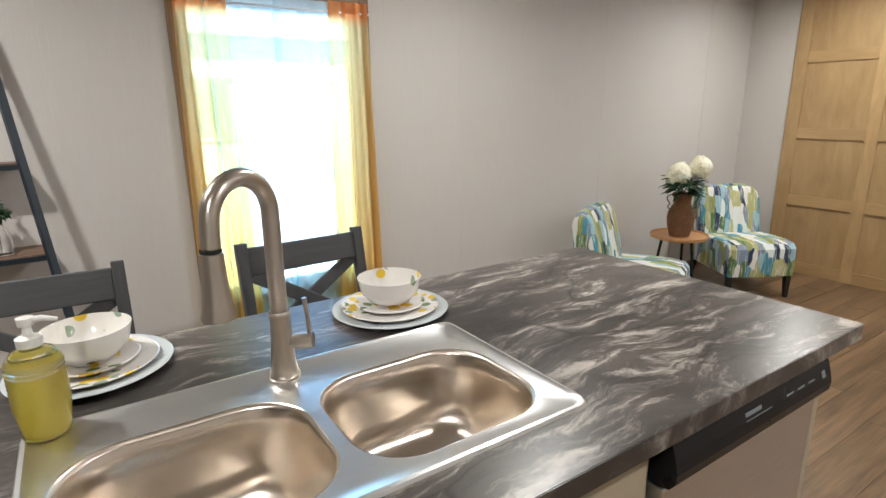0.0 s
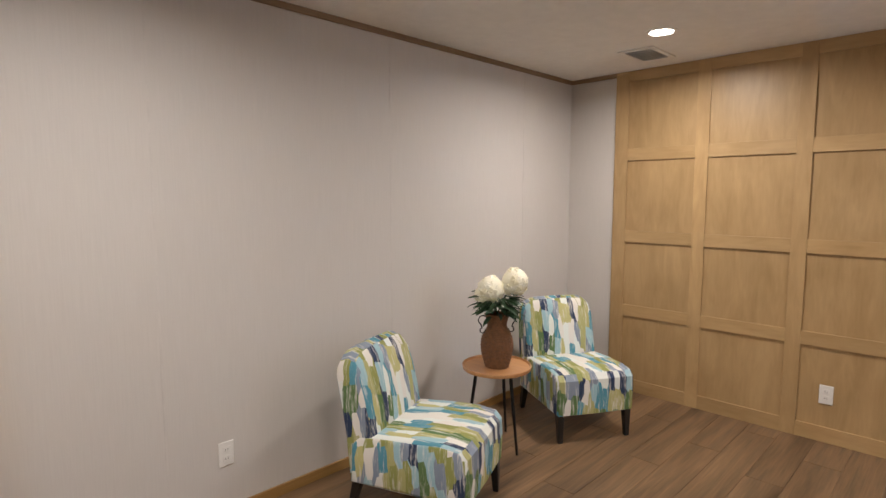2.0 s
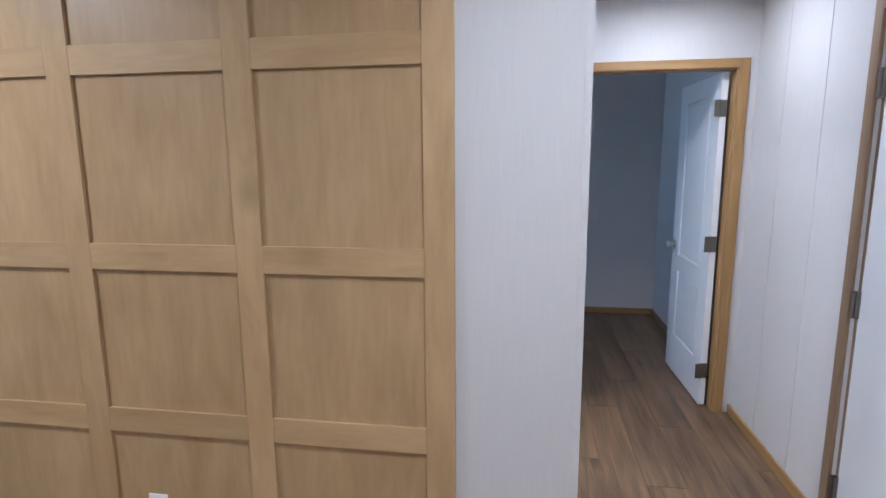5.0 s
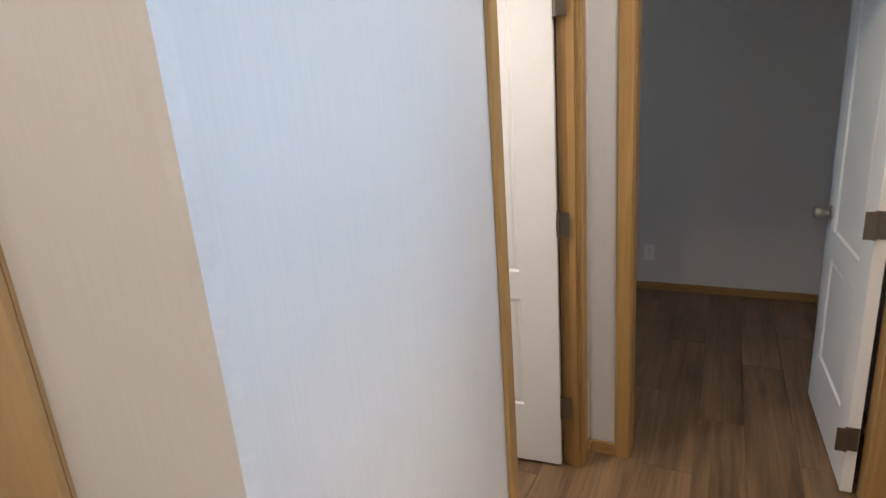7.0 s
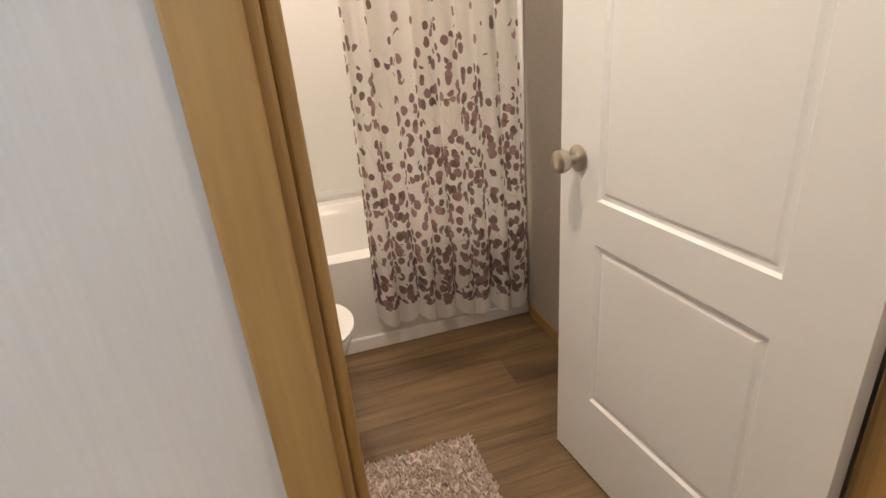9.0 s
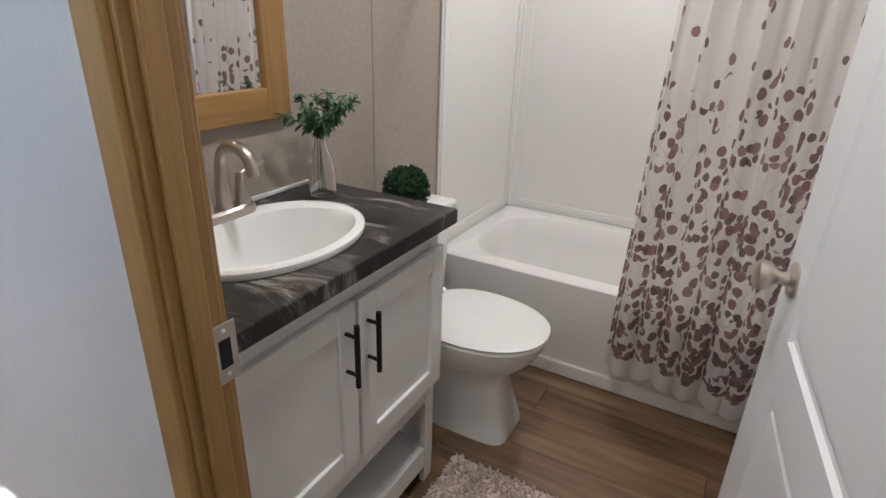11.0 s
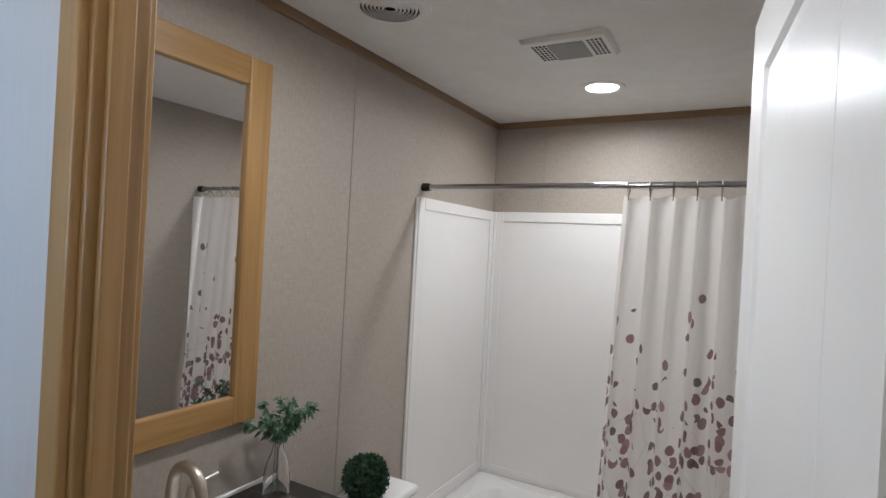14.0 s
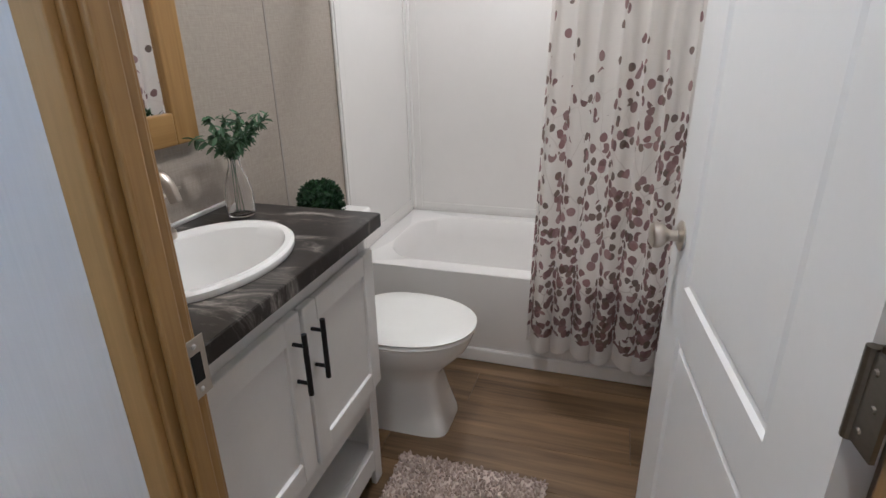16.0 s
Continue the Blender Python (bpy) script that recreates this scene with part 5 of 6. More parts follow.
def vase_r(z):
    for (r0, z0), (r1, z1) in zip(VP, VP[1:]):
        if z0 <= z <= z1:
            return r0 + (r1 - r0) * (z - z0) / (z1 - z0)
    return VP[-1][0]


b2 = bmesh.new()
lathe(b2, [(0.0, 0.0)] + [(r - 0.004, z) for r, z in VP] + [(r - 0.010, z) for r, z in VP[::-1][:4]] + [(0.0, 0.18)], 32)
part("core", b2, WICKER, vase, smooth=True)
b2 = bmesh.new()
rows = 34
for j in range(rows):
    z = 0.006 + j * (0.31 / (rows - 1))
    r = vase_r(z)
    pts = []
    for k in range(49):
        a = 2 * math.pi * k / 48
        wob = 0.0022 * math.cos(12 * a + (math.pi if j % 2 else 0))
        pts.append((math.cos(a) * (r + wob), math.sin(a) * (r + wob), z))
    tube(b2, pts, 0.0046, 5, caps=False)
tagged(part("weave", b2, WICKER, vase, "woven brown wicker strands", smooth=True), kind="stuff")
for s in (-1, 1):
    b2 = bmesh.new()
    c = Vector((s * 0.085, 0, 0.285))
    pts = [Vector((s * 0.060, 0, 0.30))] + arc((s * 0.088, 0, 0.285), 0.026, 130 if s > 0 else 50, -60 if s > 0 else 240, 12, (1, 0, 0), (0, 0, 1)) + arc((s * 0.088, 0, 0.222), 0.016, 80 if s > 0 else 100, -200 if s > 0 else 380, 12, (1, 0, 0), (0, 0, 1))
    tube(b2, pts, 0.0035, 8)
    part("handle", b2, BLACKMETAL, vase, "scrolled dark wire handle", smooth=True)
vase.matrix_basis = pose(4.585, 3.09, 0.4805, 0, 0, -35)

peony = thing("peony_bouquet", "cream peonies with dark green leaves in the wicker vase", "flowers", pose(4.585, 3.09, 0.80))
rng = random.Random(12)
right = Vector((0.78, -0.62, 0))
for hx, hz, rad in ((-0.042, 0.150, 0.090), (0.105, 0.192, 0.092), (-0.085, 0.120, 0.06)):
    c = right * hx + Vector((0.0, 0.0, hz))
    b2 = bmesh.new()
    bmesh.ops.create_icosphere(b2, subdivisions=3, radius=rad * 0.84, matrix=Matrix.Translation(c))
    for n in range(420):
        d = rand_dir(rng, -0.8)
        tangent = Matrix.Rotation(rng.uniform(-0.9, 0.9), 3, d) @ (Vector((0, 0, 1)) - d * d.z + rand_dir(rng) * 0.2).normalized()
        lean = tangent * 0.9 + d * rng.uniform(0.08, 0.42)
        leaf_quad(b2, c + d * rad * rng.uniform(0.55, 0.88) - Vector((0, 0, rad * 0.12)), lean, d, rad * rng.uniform(0.30, 0.46), rad * 0.62, 0.30, -0.15)
    part("bloom", b2, PETAL, peony, "full cream peony bloom")
    b3 = bmesh.new()
    tube(b3, [(0, 0, -0.26), (0, 0, 0.0), c * 0.6 + Vector((0, 0, 0.02)), c - Vector((0, 0, rad * 0.4))], 0.004, 6)
    part("stem", b3, LEAF, peony)
b2 = bmesh.new()
for n in range(120):
    a = rng.uniform(0, 6.28)
    out = Vector((math.cos(a), math.sin(a), rng.uniform(-0.15, 0.45)))
    p = Vector((math.cos(a) * 0.03, math.sin(a) * 0.03, rng.uniform(0.0, 0.10)))
    leaf_quad(b2, p + out * rng.uniform(0.0, 0.06), out, Vector((0, 0, 1)) + rand_dir(rng) * 0.4, rng.uniform(0.06, 0.11), 0.03, 0.35)
part("leaves", b2, LEAF, peony, "dark green leaves")

b2 = bmesh.new()
box(b2, 5.72, 6.48, -0.72, -0.14, 0.0, 0.010)
soften(b2, 0.003, 1)
solo("door_mat", b2, MAT, "charcoal entry mat on the floor by the door", "door mat")

# ---- bathroom ----
tub = thing("bathtub", "white acrylic alcove bathtub with a plain apron", "bathtub")
tx0, tx1, ty0, ty1, tz = BW + 0.004, BE - 0.004, 1.815, BN - 0.004, 0.402
bm = bmesh.new()
o0 = [bm.verts.new((x, y, tz)) for x, y in rounded((tx0 + tx1) / 2, (ty0 + ty1) / 2, (tx1 - tx0) / 2, (ty1 - ty0) / 2, 0.008, 9)]
cx, cy, hx, hy = (tx0 + tx1) / 2, (ty0 + ty1) / 2 + 0.005, (tx1 - tx0) / 2 - 0.075, (ty1 - ty0) / 2 - 0.075
rings = [o0]
for d, z, r in ((0.0, tz + 0.001, 0.20), (0.010, tz - 0.008, 0.20), (0.035, tz - 0.10, 0.19), (0.07, tz - 0.28, 0.17), (0.11, tz - 0.335, 0.14), (0.16, tz - 0.345, 0.10)):
    rings.append([bm.verts.new((x, y, z)) for x, y in rounded(cx, cy, hx - d, hy - d, r, 9)])
for a, b in zip(rings, rings[1:]):
    bridge(bm, a, b)
bm.faces.new(rings[-1])
bmesh.ops.recalc_face_normals(bm, faces=bm.faces)
part("basin", bm, ACRYL, tub, smooth=True)
bm = bmesh.new()
box(bm, tx0, tx1, ty0, ty0 + 0.03, 0.055, tz - 0.001)
soften(bm, 0.006, 3)
part("apron", bm, ACRYL, tub, smooth=True)
bm = bmesh.new()
box(bm, tx0, tx1, ty0 - 0.016, ty0 + 0.025, 0.0, 0.058)
soften(bm, 0.005, 2)
part("skirt_foot", bm, ACRYL, tub)

sur = thing("tub_surround", "white acrylic wall surround over the bathtub", "shower surround")
ST = 1.77


def surround_panel(name, x0, x1, y0, y1, face):
    """Flat sheet with a raised border; face is the way it looks."""
    t = 0.005
    bw = 0.045
    if face == "x":
        part(name, slab(x0, x0 + t, y0, y1, tz + 0.002, ST), ACRYL, sur)
        for a in ((y0, y0 + bw, tz + 0.02, ST), (y1 - bw, y1, tz + 0.02, ST), (y0 + bw, y1 - bw, ST - 0.05, ST), (y0 + bw, y1 - bw, tz + 0.02, tz + 0.07)):
            bm2 = slab(x0 + t, x0 + t + 0.006, a[0], a[1], a[2], a[3], 0.004)
            part("border", bm2, ACRYL, sur)
    elif face == "y":
        part(name, slab(x0, x1, y1 - t, y1, tz + 0.002, ST), ACRYL, sur)
        for a in ((x0, x0 + bw, tz + 0.02, ST), (x1 - bw, x1, tz + 0.02, ST), (x0 + bw, x1 - bw, ST - 0.05, ST), (x0 + bw, x1 - bw, tz + 0.02, tz + 0.05)):
            part("border", slab(a[0], a[1], y1 - t - 0.006, y1 - t, a[2], a[3], 0.004), ACRYL, sur)
    else:
        part(name, slab(x1 - t, x1, y0, y1, tz + 0.002, ST), ACRYL, sur)


surround_panel("side_panel", BW + 0.002, 0, 1.82, BN - 0.016, "x")
surround_panel("back_panel", BW + 0.016, BE - 0.016, 0, BN - 0.002, "y")
surround_panel("side_panel", 0, BE - 0.002, 1.82, BN - 0.016, "e")
bm = bmesh.new()
box(bm, BW + 0.0005, BW + 0.011, 1.805, 1.8195, tz + 0.002, ST)
soften(bm, 0.005, 2)
part("edge_lip", bm, ACRYL, sur)

part("corner_cove", slab(BW + 0.003, BW + 0.024, BN - 0.024, BN - 0.003, tz + 0.004, ST - 0.001, 0.007), ACRYL, sur)

rod = thing("shower_rod", "dark chrome tension shower rod between the walls", "curtain rod")
bm = bmesh.new()
tube(bm, [(BW + 0.012, 1.86, 1.813), (BE - 0.012, 1.86, 1.813)], 0.0115, 16)
part("tube", bm, CHROME, rod, smooth=True)
for x, s in ((BW, 1), (BE, -1)):
    bm = bmesh.new()
    lathe(bm, [(0.0, 0.0), (0.017, 0.0), (0.0175, 0.02), (0.0145, 0.034), (0.0, 0.034)], 20, pose(x, 1.86, 1.813, 0, 90 * s, 0))
    part("end_cap", bm, BLACKMETAL, rod, smooth=True)

shower = thing("shower_curtain", "off-white shower curtain printed with mauve eucalyptus leaves", "shower curtain")


def shower_cloth():
    rng = random.Random(21)
    b3 = bmesh.new()
    lay = b3.loops.layers.uv.verify()
    nx, nz = 150, 46
    z0, z1 = 0.105, 1.772
    grid = []
    for j in range(nz + 1):
        v = j / nz
        row = []
        for i in range(nx + 1):
            u = i / nx
            w = u * 8.3 * 2 * math.pi
            amp = 0.014 + 0.010 * (1 - v) ** 0.8
            top0, top1 = 7.072, 7.68
            bot0, bot1 = 7.03, 7.69
            x = (top0 + (top1 - top0) * u) * v + (bot0 + (bot1 - bot0) * u) * (1 - v)
            lean = 1.853 - 0.088 * min(1.0, (1 - v) * 1.25)
            off = amp * (math.sin(w + 0.5 * math.sin(3 * v)) + 0.45 * math.sin(0.63 * w + 2.1 + 1.5 * v))
            hem = 0.018 * math.sin(w * 0.5 + 1.0) * (1 - v) ** 6
            row.append(b3.verts.new((x + 0.35 * amp * math.cos(w), lean + off * 0.9, z0 + (z1 - z0) * v + hem + (0.03 - 0.07 * u) * (1 - v) + (0.006 * math.cos(w) if j == nz else 0))))
        grid.append(row)
    for j in range(nz):
        for i in range(nx):
            f = b3.faces.new((grid[j][i], grid[j][i + 1], grid[j + 1][i + 1], grid[j + 1][i]))
            for lp, (jj, ii) in zip(f.loops, ((j, i), (j, i + 1), (j + 1, i + 1), (j + 1, i))):
                lp[lay].uv = (ii / nx * 0.95, jj / nz * (z1 - z0) + 0.02)
    return b3


part("cloth", shower_cloth(), SHOWER, shower, "leaf-printed cloth", smooth=True, uv=False)
for k in range(9):
    x = 7.09 + k * 0.071
    bm = bmesh.new()
    tube(bm, arc((x, 1.86, 1.804), 0.021, -80, 250, 14, (0, 1, 0), (0, 0, 1)) + [Vector((x, 1.858, 1.762))], 0.002, 6)
    part("ring", bm, HINGE, shower, "dark metal curtain ring", smooth=True)

# vanity
van = thing("bath_vanity", "white vanity cabinet with two shaker doors over an open shelf", "vanity cabinet")
vx0, vx1, vy0, vy1 = BW + 0.003, 6.673, 0.352, 1.092
for a in ((vx0, vx1, vy0, vy0 + 0.018, 0.0, 0.834), (vx0, vx1, vy1 - 0.018, vy1, 0.0, 0.834)):
    part("side_panel", slab(*a, 0.0015), CABW, van)
part("back", slab(vx0, vx0 + 0.008, vy0 + 0.018, vy1 - 0.018, 0.05, 0.834), CABW, van)
part("floor_shelf", slab(vx0 + 0.008, vx1, vy0 + 0.018, vy1 - 0.018, 0.338, 0.353), CABW, van)
part("open_shelf", slab(vx0 + 0.008, vx1, vy0 + 0.018, vy1 - 0.018, 0.11, 0.128), CABW, van)
for a in ((vx1, vx1 + 0.018, vy0, vy0 + 0.045, 0.0, 0.834), (vx1, vx1 + 0.018, vy1 - 0.045, vy1, 0.0, 0.834)):
    part("stile", slab(*a, 0.002), CABW, van)
for a in ((vx1, vx1 + 0.018, vy0 + 0.045, vy1 - 0.045, 0.775, 0.834), (vx1, vx1 + 0.018, vy0 + 0.045, vy1 - 0.045, 0.30, 0.376), (vx1, vx1 + 0.018, vy0 + 0.045, vy1 - 0.045, 0.06, 0.132)):
    part("rail", slab(*a, 0.002), CABW, van, long_axis=1)


def shaker(parent, y0, y1, z0, z1, x, hy):
    d = part("door", slab(x, x + 0.010, y0 + 0.05, y1 - 0.05, z0 + 0.05, z1 - 0.05), CABW, parent, "white shaker door")
    for a in ((y0, y0 + 0.055, z0, z1), (y1 - 0.055, y1, z0, z1), (y0 + 0.055, y1 - 0.055, z1 - 0.055, z1), (y0 + 0.055, y1 - 0.055, z0, z0 + 0.055)):
        bm2 = slab(x, x + 0.019, a[0], a[1], a[2], a[3], 0.003)
        part("door_rail", bm2, CABW, d)
    bm2 = bmesh.new()
    tube(bm2, [(x + 0.048, hy, 0.604), (x + 0.048, hy, 0.750)], 0.006, 12)
    for z in (0.632, 0.722):
        tube(bm2, [(x + 0.018, hy, z), (x + 0.048, hy, z)], 0.0045, 10)
    part("handle", bm2, BLACKMETAL, d, "black bar handle", smooth=True)


shaker(van, 0.362, 0.724, 0.37, 0.782, vx1 + 0.019, 0.689)
shaker(van, 0.731, 1.084, 0.37, 0.782, vx1 + 0.023, 0.757)
bm = bmesh.new()
scx, scy, sa, sb = 6.50, 0.72, 0.158, 0.217
outer = [bm.verts.new((x, y, 0.872)) for x, y in rounded((BW + 0.001 + 6.7285) / 2, (0.3545 + 1.118) / 2, (6.7285 - BW - 0.001) / 2, (1.118 - 0.3545) / 2, 0.004, 11)]
hole = [bm.verts.new((scx + (sa - 0.012) * math.cos(2 * math.pi * k / 48), scy + (sb - 0.012) * math.sin(2 * math.pi * k / 48), 0.872)) for k in range(48)]
bridge(bm, outer, hole)
low = [bm.verts.new((v.co.x, v.co.y, 0.835)) for v in outer]
lowh = [bm.verts.new((v.co.x, v.co.y, 0.835)) for v in hole]
bridge(bm, low, outer)
bridge(bm, hole, lowh)
bridge(bm, lowh, low)
bmesh.ops.recalc_face_normals(bm, faces=bm.faces)
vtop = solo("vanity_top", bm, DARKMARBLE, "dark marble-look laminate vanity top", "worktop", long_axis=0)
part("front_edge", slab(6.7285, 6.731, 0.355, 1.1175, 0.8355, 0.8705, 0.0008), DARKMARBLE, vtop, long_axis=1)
strip = bmesh.new()
box(strip, BW + 0.0005, BW + 0.010, 0.3545, 1.118, 0.8725, 0.884)
soften(strip, 0.002, 1)
solo("caulk_strip", strip, CABW, "white sealing strip behind the vanity top", "trim", kind="structure")

bsink = thing("bath_sink", "white oval drop-in porcelain basin in the vanity top", "sink")
bm = bmesh.new()
prof = [(1.0, 0.8725), (1.012, 0.878), (1.005, 0.886), (0.97, 0.891), (0.90, 0.890), (0.84, 0.884), (0.80, 0.867), (0.74, 0.812), (0.60, 0.764), (0.35, 0.747), (0.12, 0.744)]
rings = [[bm.verts.new((scx + sa * 1.06 * f * math.cos(2 * math.pi * k / 56) + (0.012 if f < 0.9 else 0), scy + sb * 1.04 * f * math.sin(2 * math.pi * k / 56), z)) for k in range(56)] for f, z in prof]
for a, b in zip(rings, rings[1:]):
    bridge(bm, a, b)
bm.faces.new(rings[-1])
bmesh.ops.recalc_face_normals(bm, faces=bm.faces)
part("basin", bm, PORC, bsink, smooth=True)
bm = bmesh.new()
lathe(bm, [(0.0, 0.004), (0.02, 0.004), (0.024, 0.001), (0.024, 0.0)], 20, pose(scx + 0.012, scy, 0.745))
part("drain", bm, NICKEL, bsink, smooth=True)

bf = thing("bath_faucet", "brushed nickel two-lever basin faucet", "faucet", pose(6.345, 0.73, 0.8905))
bm = bmesh.new()
pl = [[bm.verts.new((x, y, z)) for x, y in rounded(0, 0, 0.026 - d, 0.078 - d, 0.024 - d, 6)] for d, z in ((0.0, -0.012), (0.0, 0.012), (0.006, 0.018))]
for a, b in zip(pl, pl[1:]):
    bridge(bm, a, b)
bm.faces.new(pl[-1])
bmesh.ops.recalc_face_normals(bm, faces=bm.faces)
part("base_plate", bm, NICKEL, bf, smooth=True)
bm = bmesh.new()
pts = [Vector((0, 0, 0.015)), Vector((0.0, 0, 0.06)), Vector((0.004, 0, 0.105))] + arc((0.052, 0, 0.115), 0.047, 172, 20, 12, (1, 0, 0), (0, 0, 1)) + [Vector((0.104, 0, 0.105))]
tube(bm, pts, [0.019, 0.016, 0.0145] + [0.0135] * 13 + [0.0125], 16)
part("spout", bm, NICKEL, bf, smooth=True)
for s in (-1, 1):
    bm = bmesh.new()
    lathe(bm, [(0.0, 0.015), (0.019, 0.015), (0.016, 0.045), (0.012, 0.075), (0.010, 0.088), (0.0, 0.09)], 18, pose(0, s * 0.052, 0))
    tube(bm, [(0.0, s * 0.052, 0.085), (0.008, s * 0.075, 0.095), (0.014, s * 0.112, 0.102)], [0.006, 0.005, 0.004], 10)
    part("lever", bm, NICKEL, bf, smooth=True)

mir = thing("bath_mirror", "wall mirror in a wide honey oak frame over the vanity", "mirror")
my0, my1, mz0, mz1, mw = 0.36, 1.012, 1.069, 2.045, 0.076
for a, la in (((my0, my0 + mw, mz0, mz1), 2), ((my1 - mw, my1, mz0, mz1), 2), ((my0 + mw, my1 - mw, mz0, mz0 + mw), 1), ((my0 + mw, my1 - mw, mz1 - mw, mz1), 1)):
    part("frame", slab(BW + 0.001, BW + 0.022, a[0], a[1], a[2], a[3], 0.004), CASING, mir, "honey oak frame", long_axis=la)
part("glass", slab(BW + 0.003, BW + 0.010, my0 + mw - 0.002, my1 - mw + 0.002, mz0 + mw - 0.002, mz1 - mw + 0.002), MIRROR, mir, "silvered glass")

bottle_with_sprigs("glass_bud_vase", "clear glass bottle of green sprigs on the vanity top", pose(6.375, 1.02, 0.8725), 0.155, 0.036, 16, 0.112, 0.024, 9, EUCA)

# toilet
wc = thing("toilet", "white two-piece toilet with its lid closed", "toilet", pose(6.292, 1.40, 0))


def oval(n, x0, x1, hw, z, sharp=2.3):
    """Egg-shaped ring from x0 (back) to x1 (front)."""
    pts = []
    cx = x0 + (x1 - x0) * 0.42
    for k in range(n):
        a = 2 * math.pi * k / n
        c, s = math.cos(a), math.sin(a)
        rx = (x1 - cx) if c > 0 else (cx - x0)
        pts.append(Vector((cx + rx * math.copysign(abs(c) ** (2 / sharp), c), hw * math.copysign(abs(s) ** (2 / sharp), s), z)))
    return pts


def ring_solid(name, rings, mat, parent, label=""):
    bm2 = bmesh.new()
    rr = [[bm2.verts.new(p) for p in r] for r in rings]
    for a, b in zip(rr, rr[1:]):
        bridge(bm2, a, b)
    bm2.faces.new(rr[0][::-1])
    bm2.faces.new(rr[-1])
    bmesh.ops.recalc_face_normals(bm2, faces=bm2.faces)
    return part(name, bm2, mat, parent, label, smooth=True)


ring_solid("bowl", [oval(40, 0.07, 0.545, 0.112, 0.0, 6.5), oval(40, 0.07, 0.542, 0.110, 0.025, 6.5), oval(40, 0.09, 0.520, 0.100, 0.10, 5.5), oval(40, 0.11, 0.500, 0.092, 0.19, 4.0), oval(40, 0.12, 0.515, 0.108, 0.235, 3.0), oval(40, 0.12, 0.56, 0.138, 0.275, 2.4), oval(40, 0.13, 0.60, 0.165, 0.32, 2.3), oval(40, 0.14, 0.618, 0.180, 0.36, 2.2), oval(40, 0.15, 0.62, 0.182, 0.375, 2.2)], PORC, wc, "glazed bowl and foot")
ring_solid("seat", [oval(40, 0.165, 0.622, 0.184, 0.377, 2.2), oval(40, 0.163, 0.626, 0.187, 0.384, 2.2), oval(40, 0.165, 0.622, 0.184, 0.392, 2.2)], WHITE, wc)
ring_solid("lid", [oval(40, 0.17, 0.624, 0.185, 0.394, 2.2), oval(40, 0.168, 0.628, 0.188, 0.402, 2.2), oval(40, 0.18, 0.60, 0.170, 0.411, 2.2), oval(40, 0.25, 0.50, 0.10, 0.414, 2.2)], WHITE, wc, "closed white lid")
for hy in (-0.075, 0.075):
    bm = bmesh.new()
    box(bm, 0.172, 0.212, hy - 0.026, hy + 0.026, 0.402, 0.424)
    soften(bm, 0.008, 3)
    part("hinge_cap", bm, WHITE, wc, smooth=True)
for hy in (-0.118, 0.118):
    bm = bmesh.new()
    lathe(bm, [(0.0, 0.022), (0.010, 0.019), (0.014, 0.010), (0.0145, 0.0)], 14, pose(0.235, hy, 0.0))
    part("bolt_cap", bm, WHITE, wc, smooth=True)
bm = bmesh.new()
box(bm, 0.0, 0.165, -0.205, 0.205, 0.36, 0.685)
for v in bm.verts:
    if v.co.z < 0.5:
        v.co.y *= 0.86
soften(bm, 0.022, 4)
part("tank", bm, PORC, wc, "glazed tank", smooth=True)
bm = bmesh.new()
box(bm, -0.006, 0.180, -0.218, 0.218, 0.687, 0.722)
soften(bm, 0.014, 4)
part("tank_lid", bm, PORC, wc, smooth=True)
bm = bmesh.new()
lathe(bm, [(0, 0), (0.011, 0), (0.011, 0.008), (0, 0.010)], 12, pose(0.165, -0.15, 0.62, 0, 90, 0))
tube(bm, [(0.176, -0.15, 0.62), (0.186, -0.10, 0.612)], [0.006, 0.005], 8)
part("flush_lever", bm, CHROME, wc, smooth=True)
bm = bmesh.new()
box(bm, 0.515, 0.517, 0.02, 0.055, 0.085, 0.11)
part("sticker", bm, BLACKGLOSS, wc, "small dark sticker on the foot")

ball = thing("boxwood_ball", "round artificial boxwood ball on the toilet tank", "plant ornament", pose(6.382, 1.415, 0.7225))
rng = random.Random(5)
bm = bmesh.new()
for n in range(1500):
    d = rand_dir(rng)
    rad = 0.062 + rng.uniform(-0.006, 0.010)
    leaf_quad(bm, Vector((0, 0, 0.068)) + d * rad, d + rand_dir(rng) * 0.9, rand_dir(rng), 0.015, 0.010, 0.2)
part("leaves", bm, BOX, ball, "small glossy green leaves")
bm = bmesh.new()
bmesh.ops.create_icosphere(bm, subdivisions=3, radius=0.060, matrix=Matrix.Translation((0, 0, 0.068)))
part("core", bm, BOX, ball)

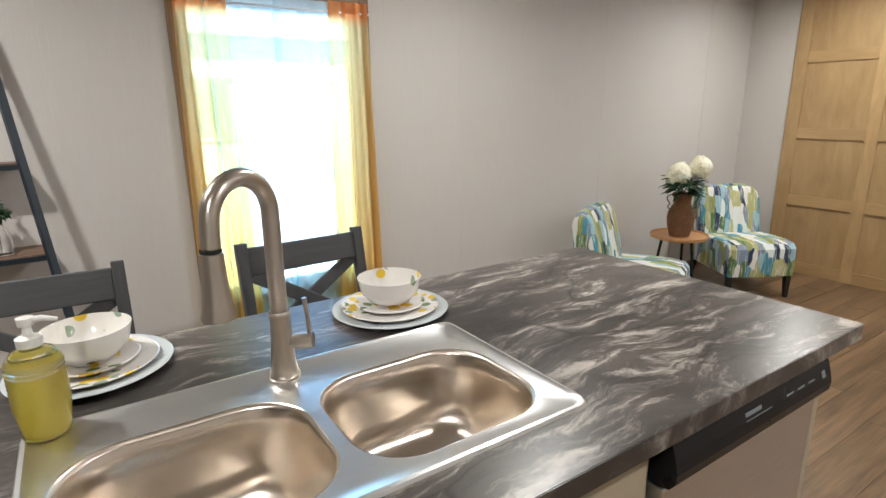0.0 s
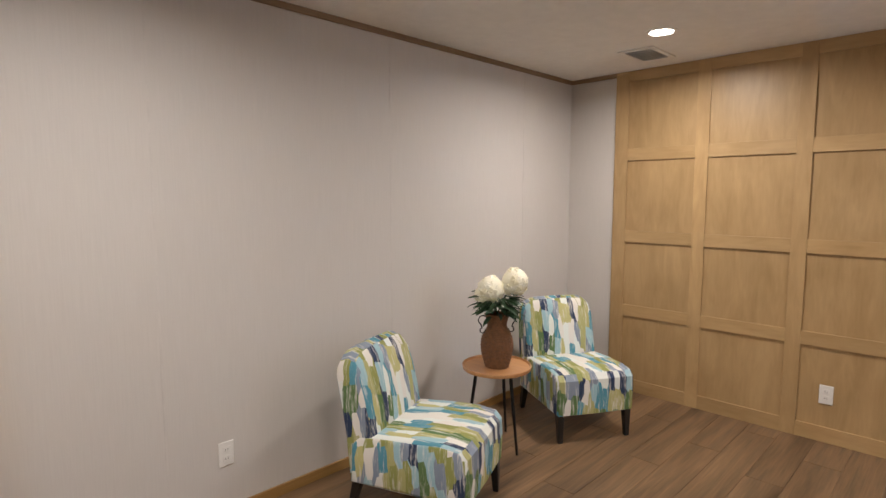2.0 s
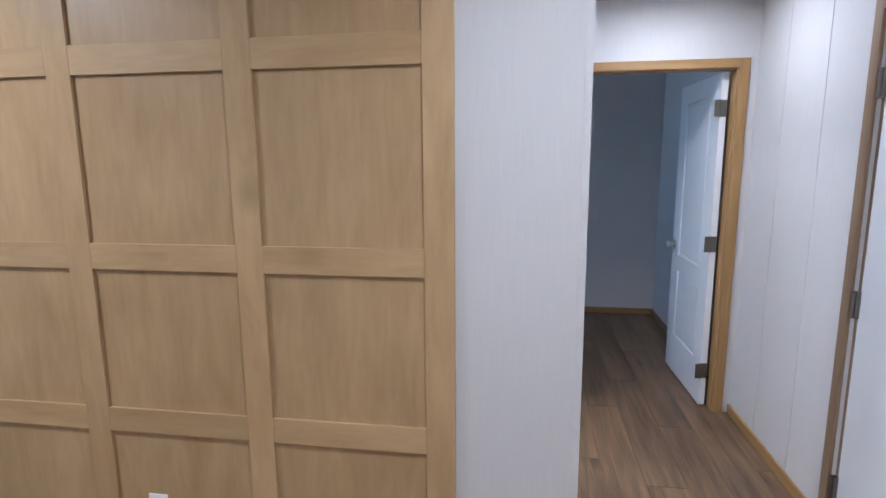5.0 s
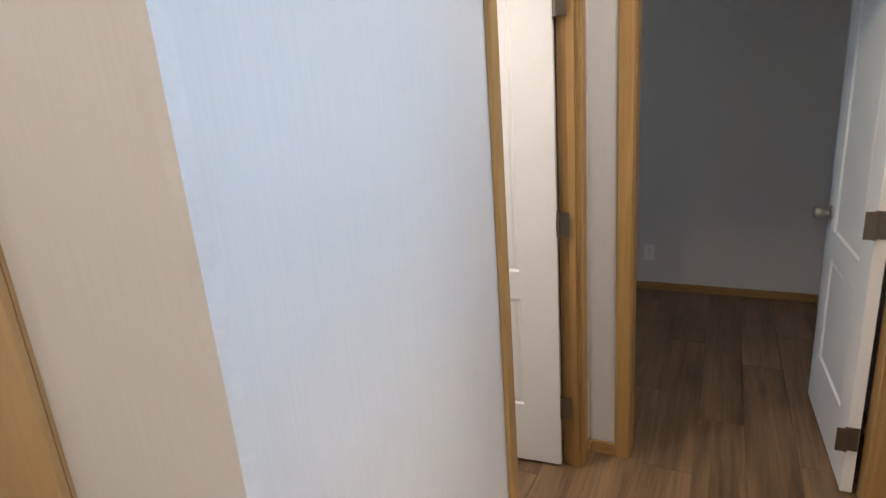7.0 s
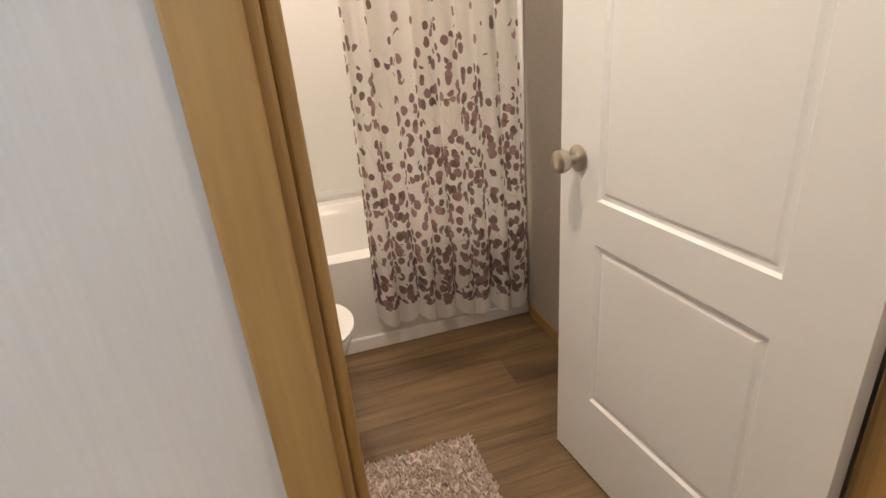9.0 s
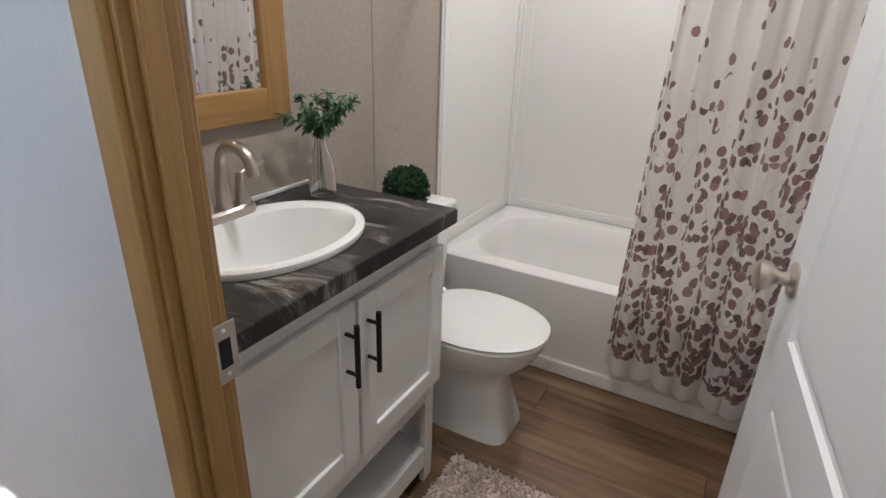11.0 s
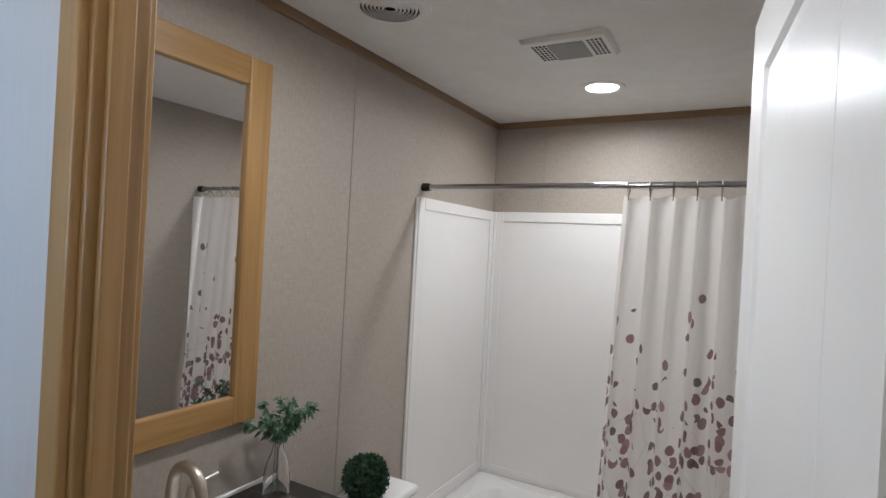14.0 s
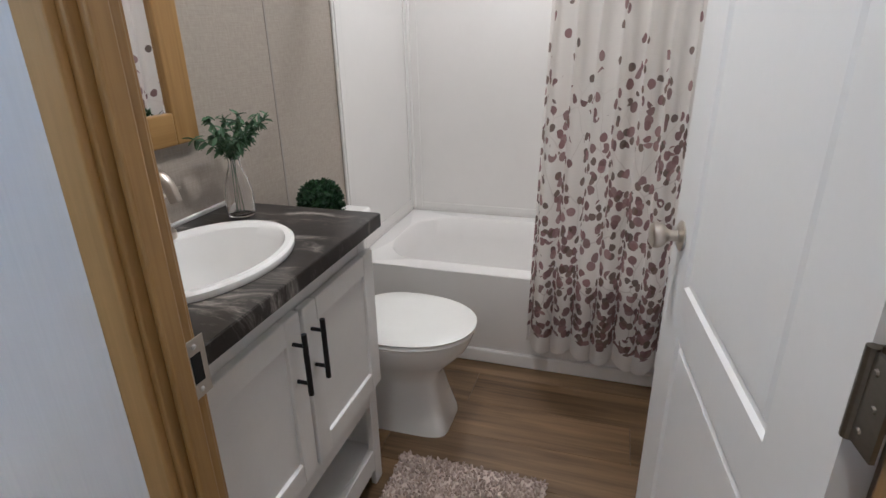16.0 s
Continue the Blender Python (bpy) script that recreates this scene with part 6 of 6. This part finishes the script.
# shag rug
rng = random.Random(2)
bm = bmesh.new()
rx0, rx1, ry0, ry1 = 6.73, 7.20, 0.54, 1.185
box(bm, rx0, rx1, ry0, ry1, 0.0, 0.012)
for n in range(5200):
    x, y = rng.uniform(rx0, rx1), rng.uniform(ry0 + 0.0, ry1)
    h = rng.uniform(0.016, 0.030)
    lx, ly = rng.uniform(-0.010, 0.010), rng.uniform(-0.010, 0.010)
    w = rng.uniform(0.0035, 0.0055)
    a = rng.uniform(0, 2.09)
    base = [bm.verts.new((x + w * math.cos(a + k * 2.094), y + w * math.sin(a + k * 2.094), 0.010)) for k in range(3)]
    mid = [bm.verts.new((x + lx * 0.6 + w * 1.15 * math.cos(a + k * 2.094), y + ly * 0.6 + w * 1.15 * math.sin(a + k * 2.094), h * 0.75)) for k in range(3)]
    tipv = bm.verts.new((x + lx, y + ly, h))
    for k in range(3):
        q = (k + 1) % 3
        bm.faces.new((base[k], base[q], mid[q], mid[k]))
        bm.faces.new((mid[k], mid[q], tipv))
solo("bath_rug", bm, RUG, "oatmeal chenille shag bath rug on the floor", "rug", uv=False)

# ---- outside the window ----
GROUND = plain("pale_gravel", (0.50, 0.50, 0.48), 0.95, 0, 0.15, 3, 0.3)
# The blue of the cool daylight outside is put into the siding colour.
SIDING = plain("daylight_tinted_siding", (0.42, 0.62, 0.74), 0.6, 0, 0.04, 2, 0.02)
LATTICE = plain("white_lattice", (0.74, 0.75, 0.76), 0.6, 0, 0.03, 2, 0.0)
bm = bmesh.new()
box(bm, -300, 300, -300, 300, -0.9, -0.6)
solo("ground", bm, GROUND, "pale gravel ground", "ground", kind="structure")
home = thing("neighbour_home", "manufactured home across the yard, cool daylight tint in its siding", "house")
for k in range(9):
    part("siding_board", slab(-9, 12, 12.0 + 0.008 * (k % 2), 12.12, 0.25 + 0.28 * k, 0.25 + 0.28 * (k + 1) - 0.012), SIDING, home)
part("wall", slab(-9, 12, 12.05, 15, -0.6, 2.75), SIDING, home)
part("roof", slab(-9.3, 12.3, 11.7, 15.3, 2.75, 2.95), SIDING, home)
WIN = plain("blue_grey_pane", (0.20, 0.30, 0.36), 0.2)
for x in (-2.5, 2.6, 6.0):
    w = part("window", slab(x, x + 0.9, 11.96, 11.999, 0.9, 2.0), WIN, home)
    part("frame", slab(x - 0.06, x + 0.96, 11.955, 11.998, 0.84, 0.9), SIDING, w)
    part("frame", slab(x - 0.06, x + 0.96, 11.955, 11.998, 2.0, 2.06), SIDING, w)
fence = thing("lattice_skirt", "white lattice panels under the home opposite", "lattice")
for s in (-1, 1):
    bm = bmesh.new()
    for k in range(90):
        boxm(bm, pose(-4 + k * 0.13, 11.9 + s * 0.008, -0.2, 0, s * 45, 0), 0.03, 0.01, 1.1)
    tagged(part("slat", bm, LATTICE, fence), kind="stuff")
rail = part("rail", slab(-4.4, 8.2, 11.86, 11.92, 0.17, 0.24), LATTICE, fence)

# ---- vinyl planks ----
PW, PL = 0.184, 1.22


def plank_mesh(length):
    bm2 = bmesh.new()
    box(bm2, 0, length - 0.0012, 0, PW - 0.0012, -0.006, 0.0)
    top = [e for e in bm2.edges if all(v.co.z > -0.001 for v in e.verts)]
    bmesh.ops.bevel(bm2, geom=top, offset=0.0012, segments=1, affect="EDGES")
    return mesh("plank", bm2, PLANK, long_axis=0)


PLANKMESH = plank_mesh(PL)
rng = random.Random(7)
row = 0
y = SOUTH - 0.1
while y < NORTH + 0.05:
    shift = (0.0, 0.42, 0.83, 0.2, 0.61)[row % 5]
    x = WEST - 0.1 - shift
    while x < BEDE + 0.05:
        ob = new("plank", PLANKMESH)
        ob.parent = floor
        ob.location = (x, y, 0)
        x += PL
    y += PW
    row += 1
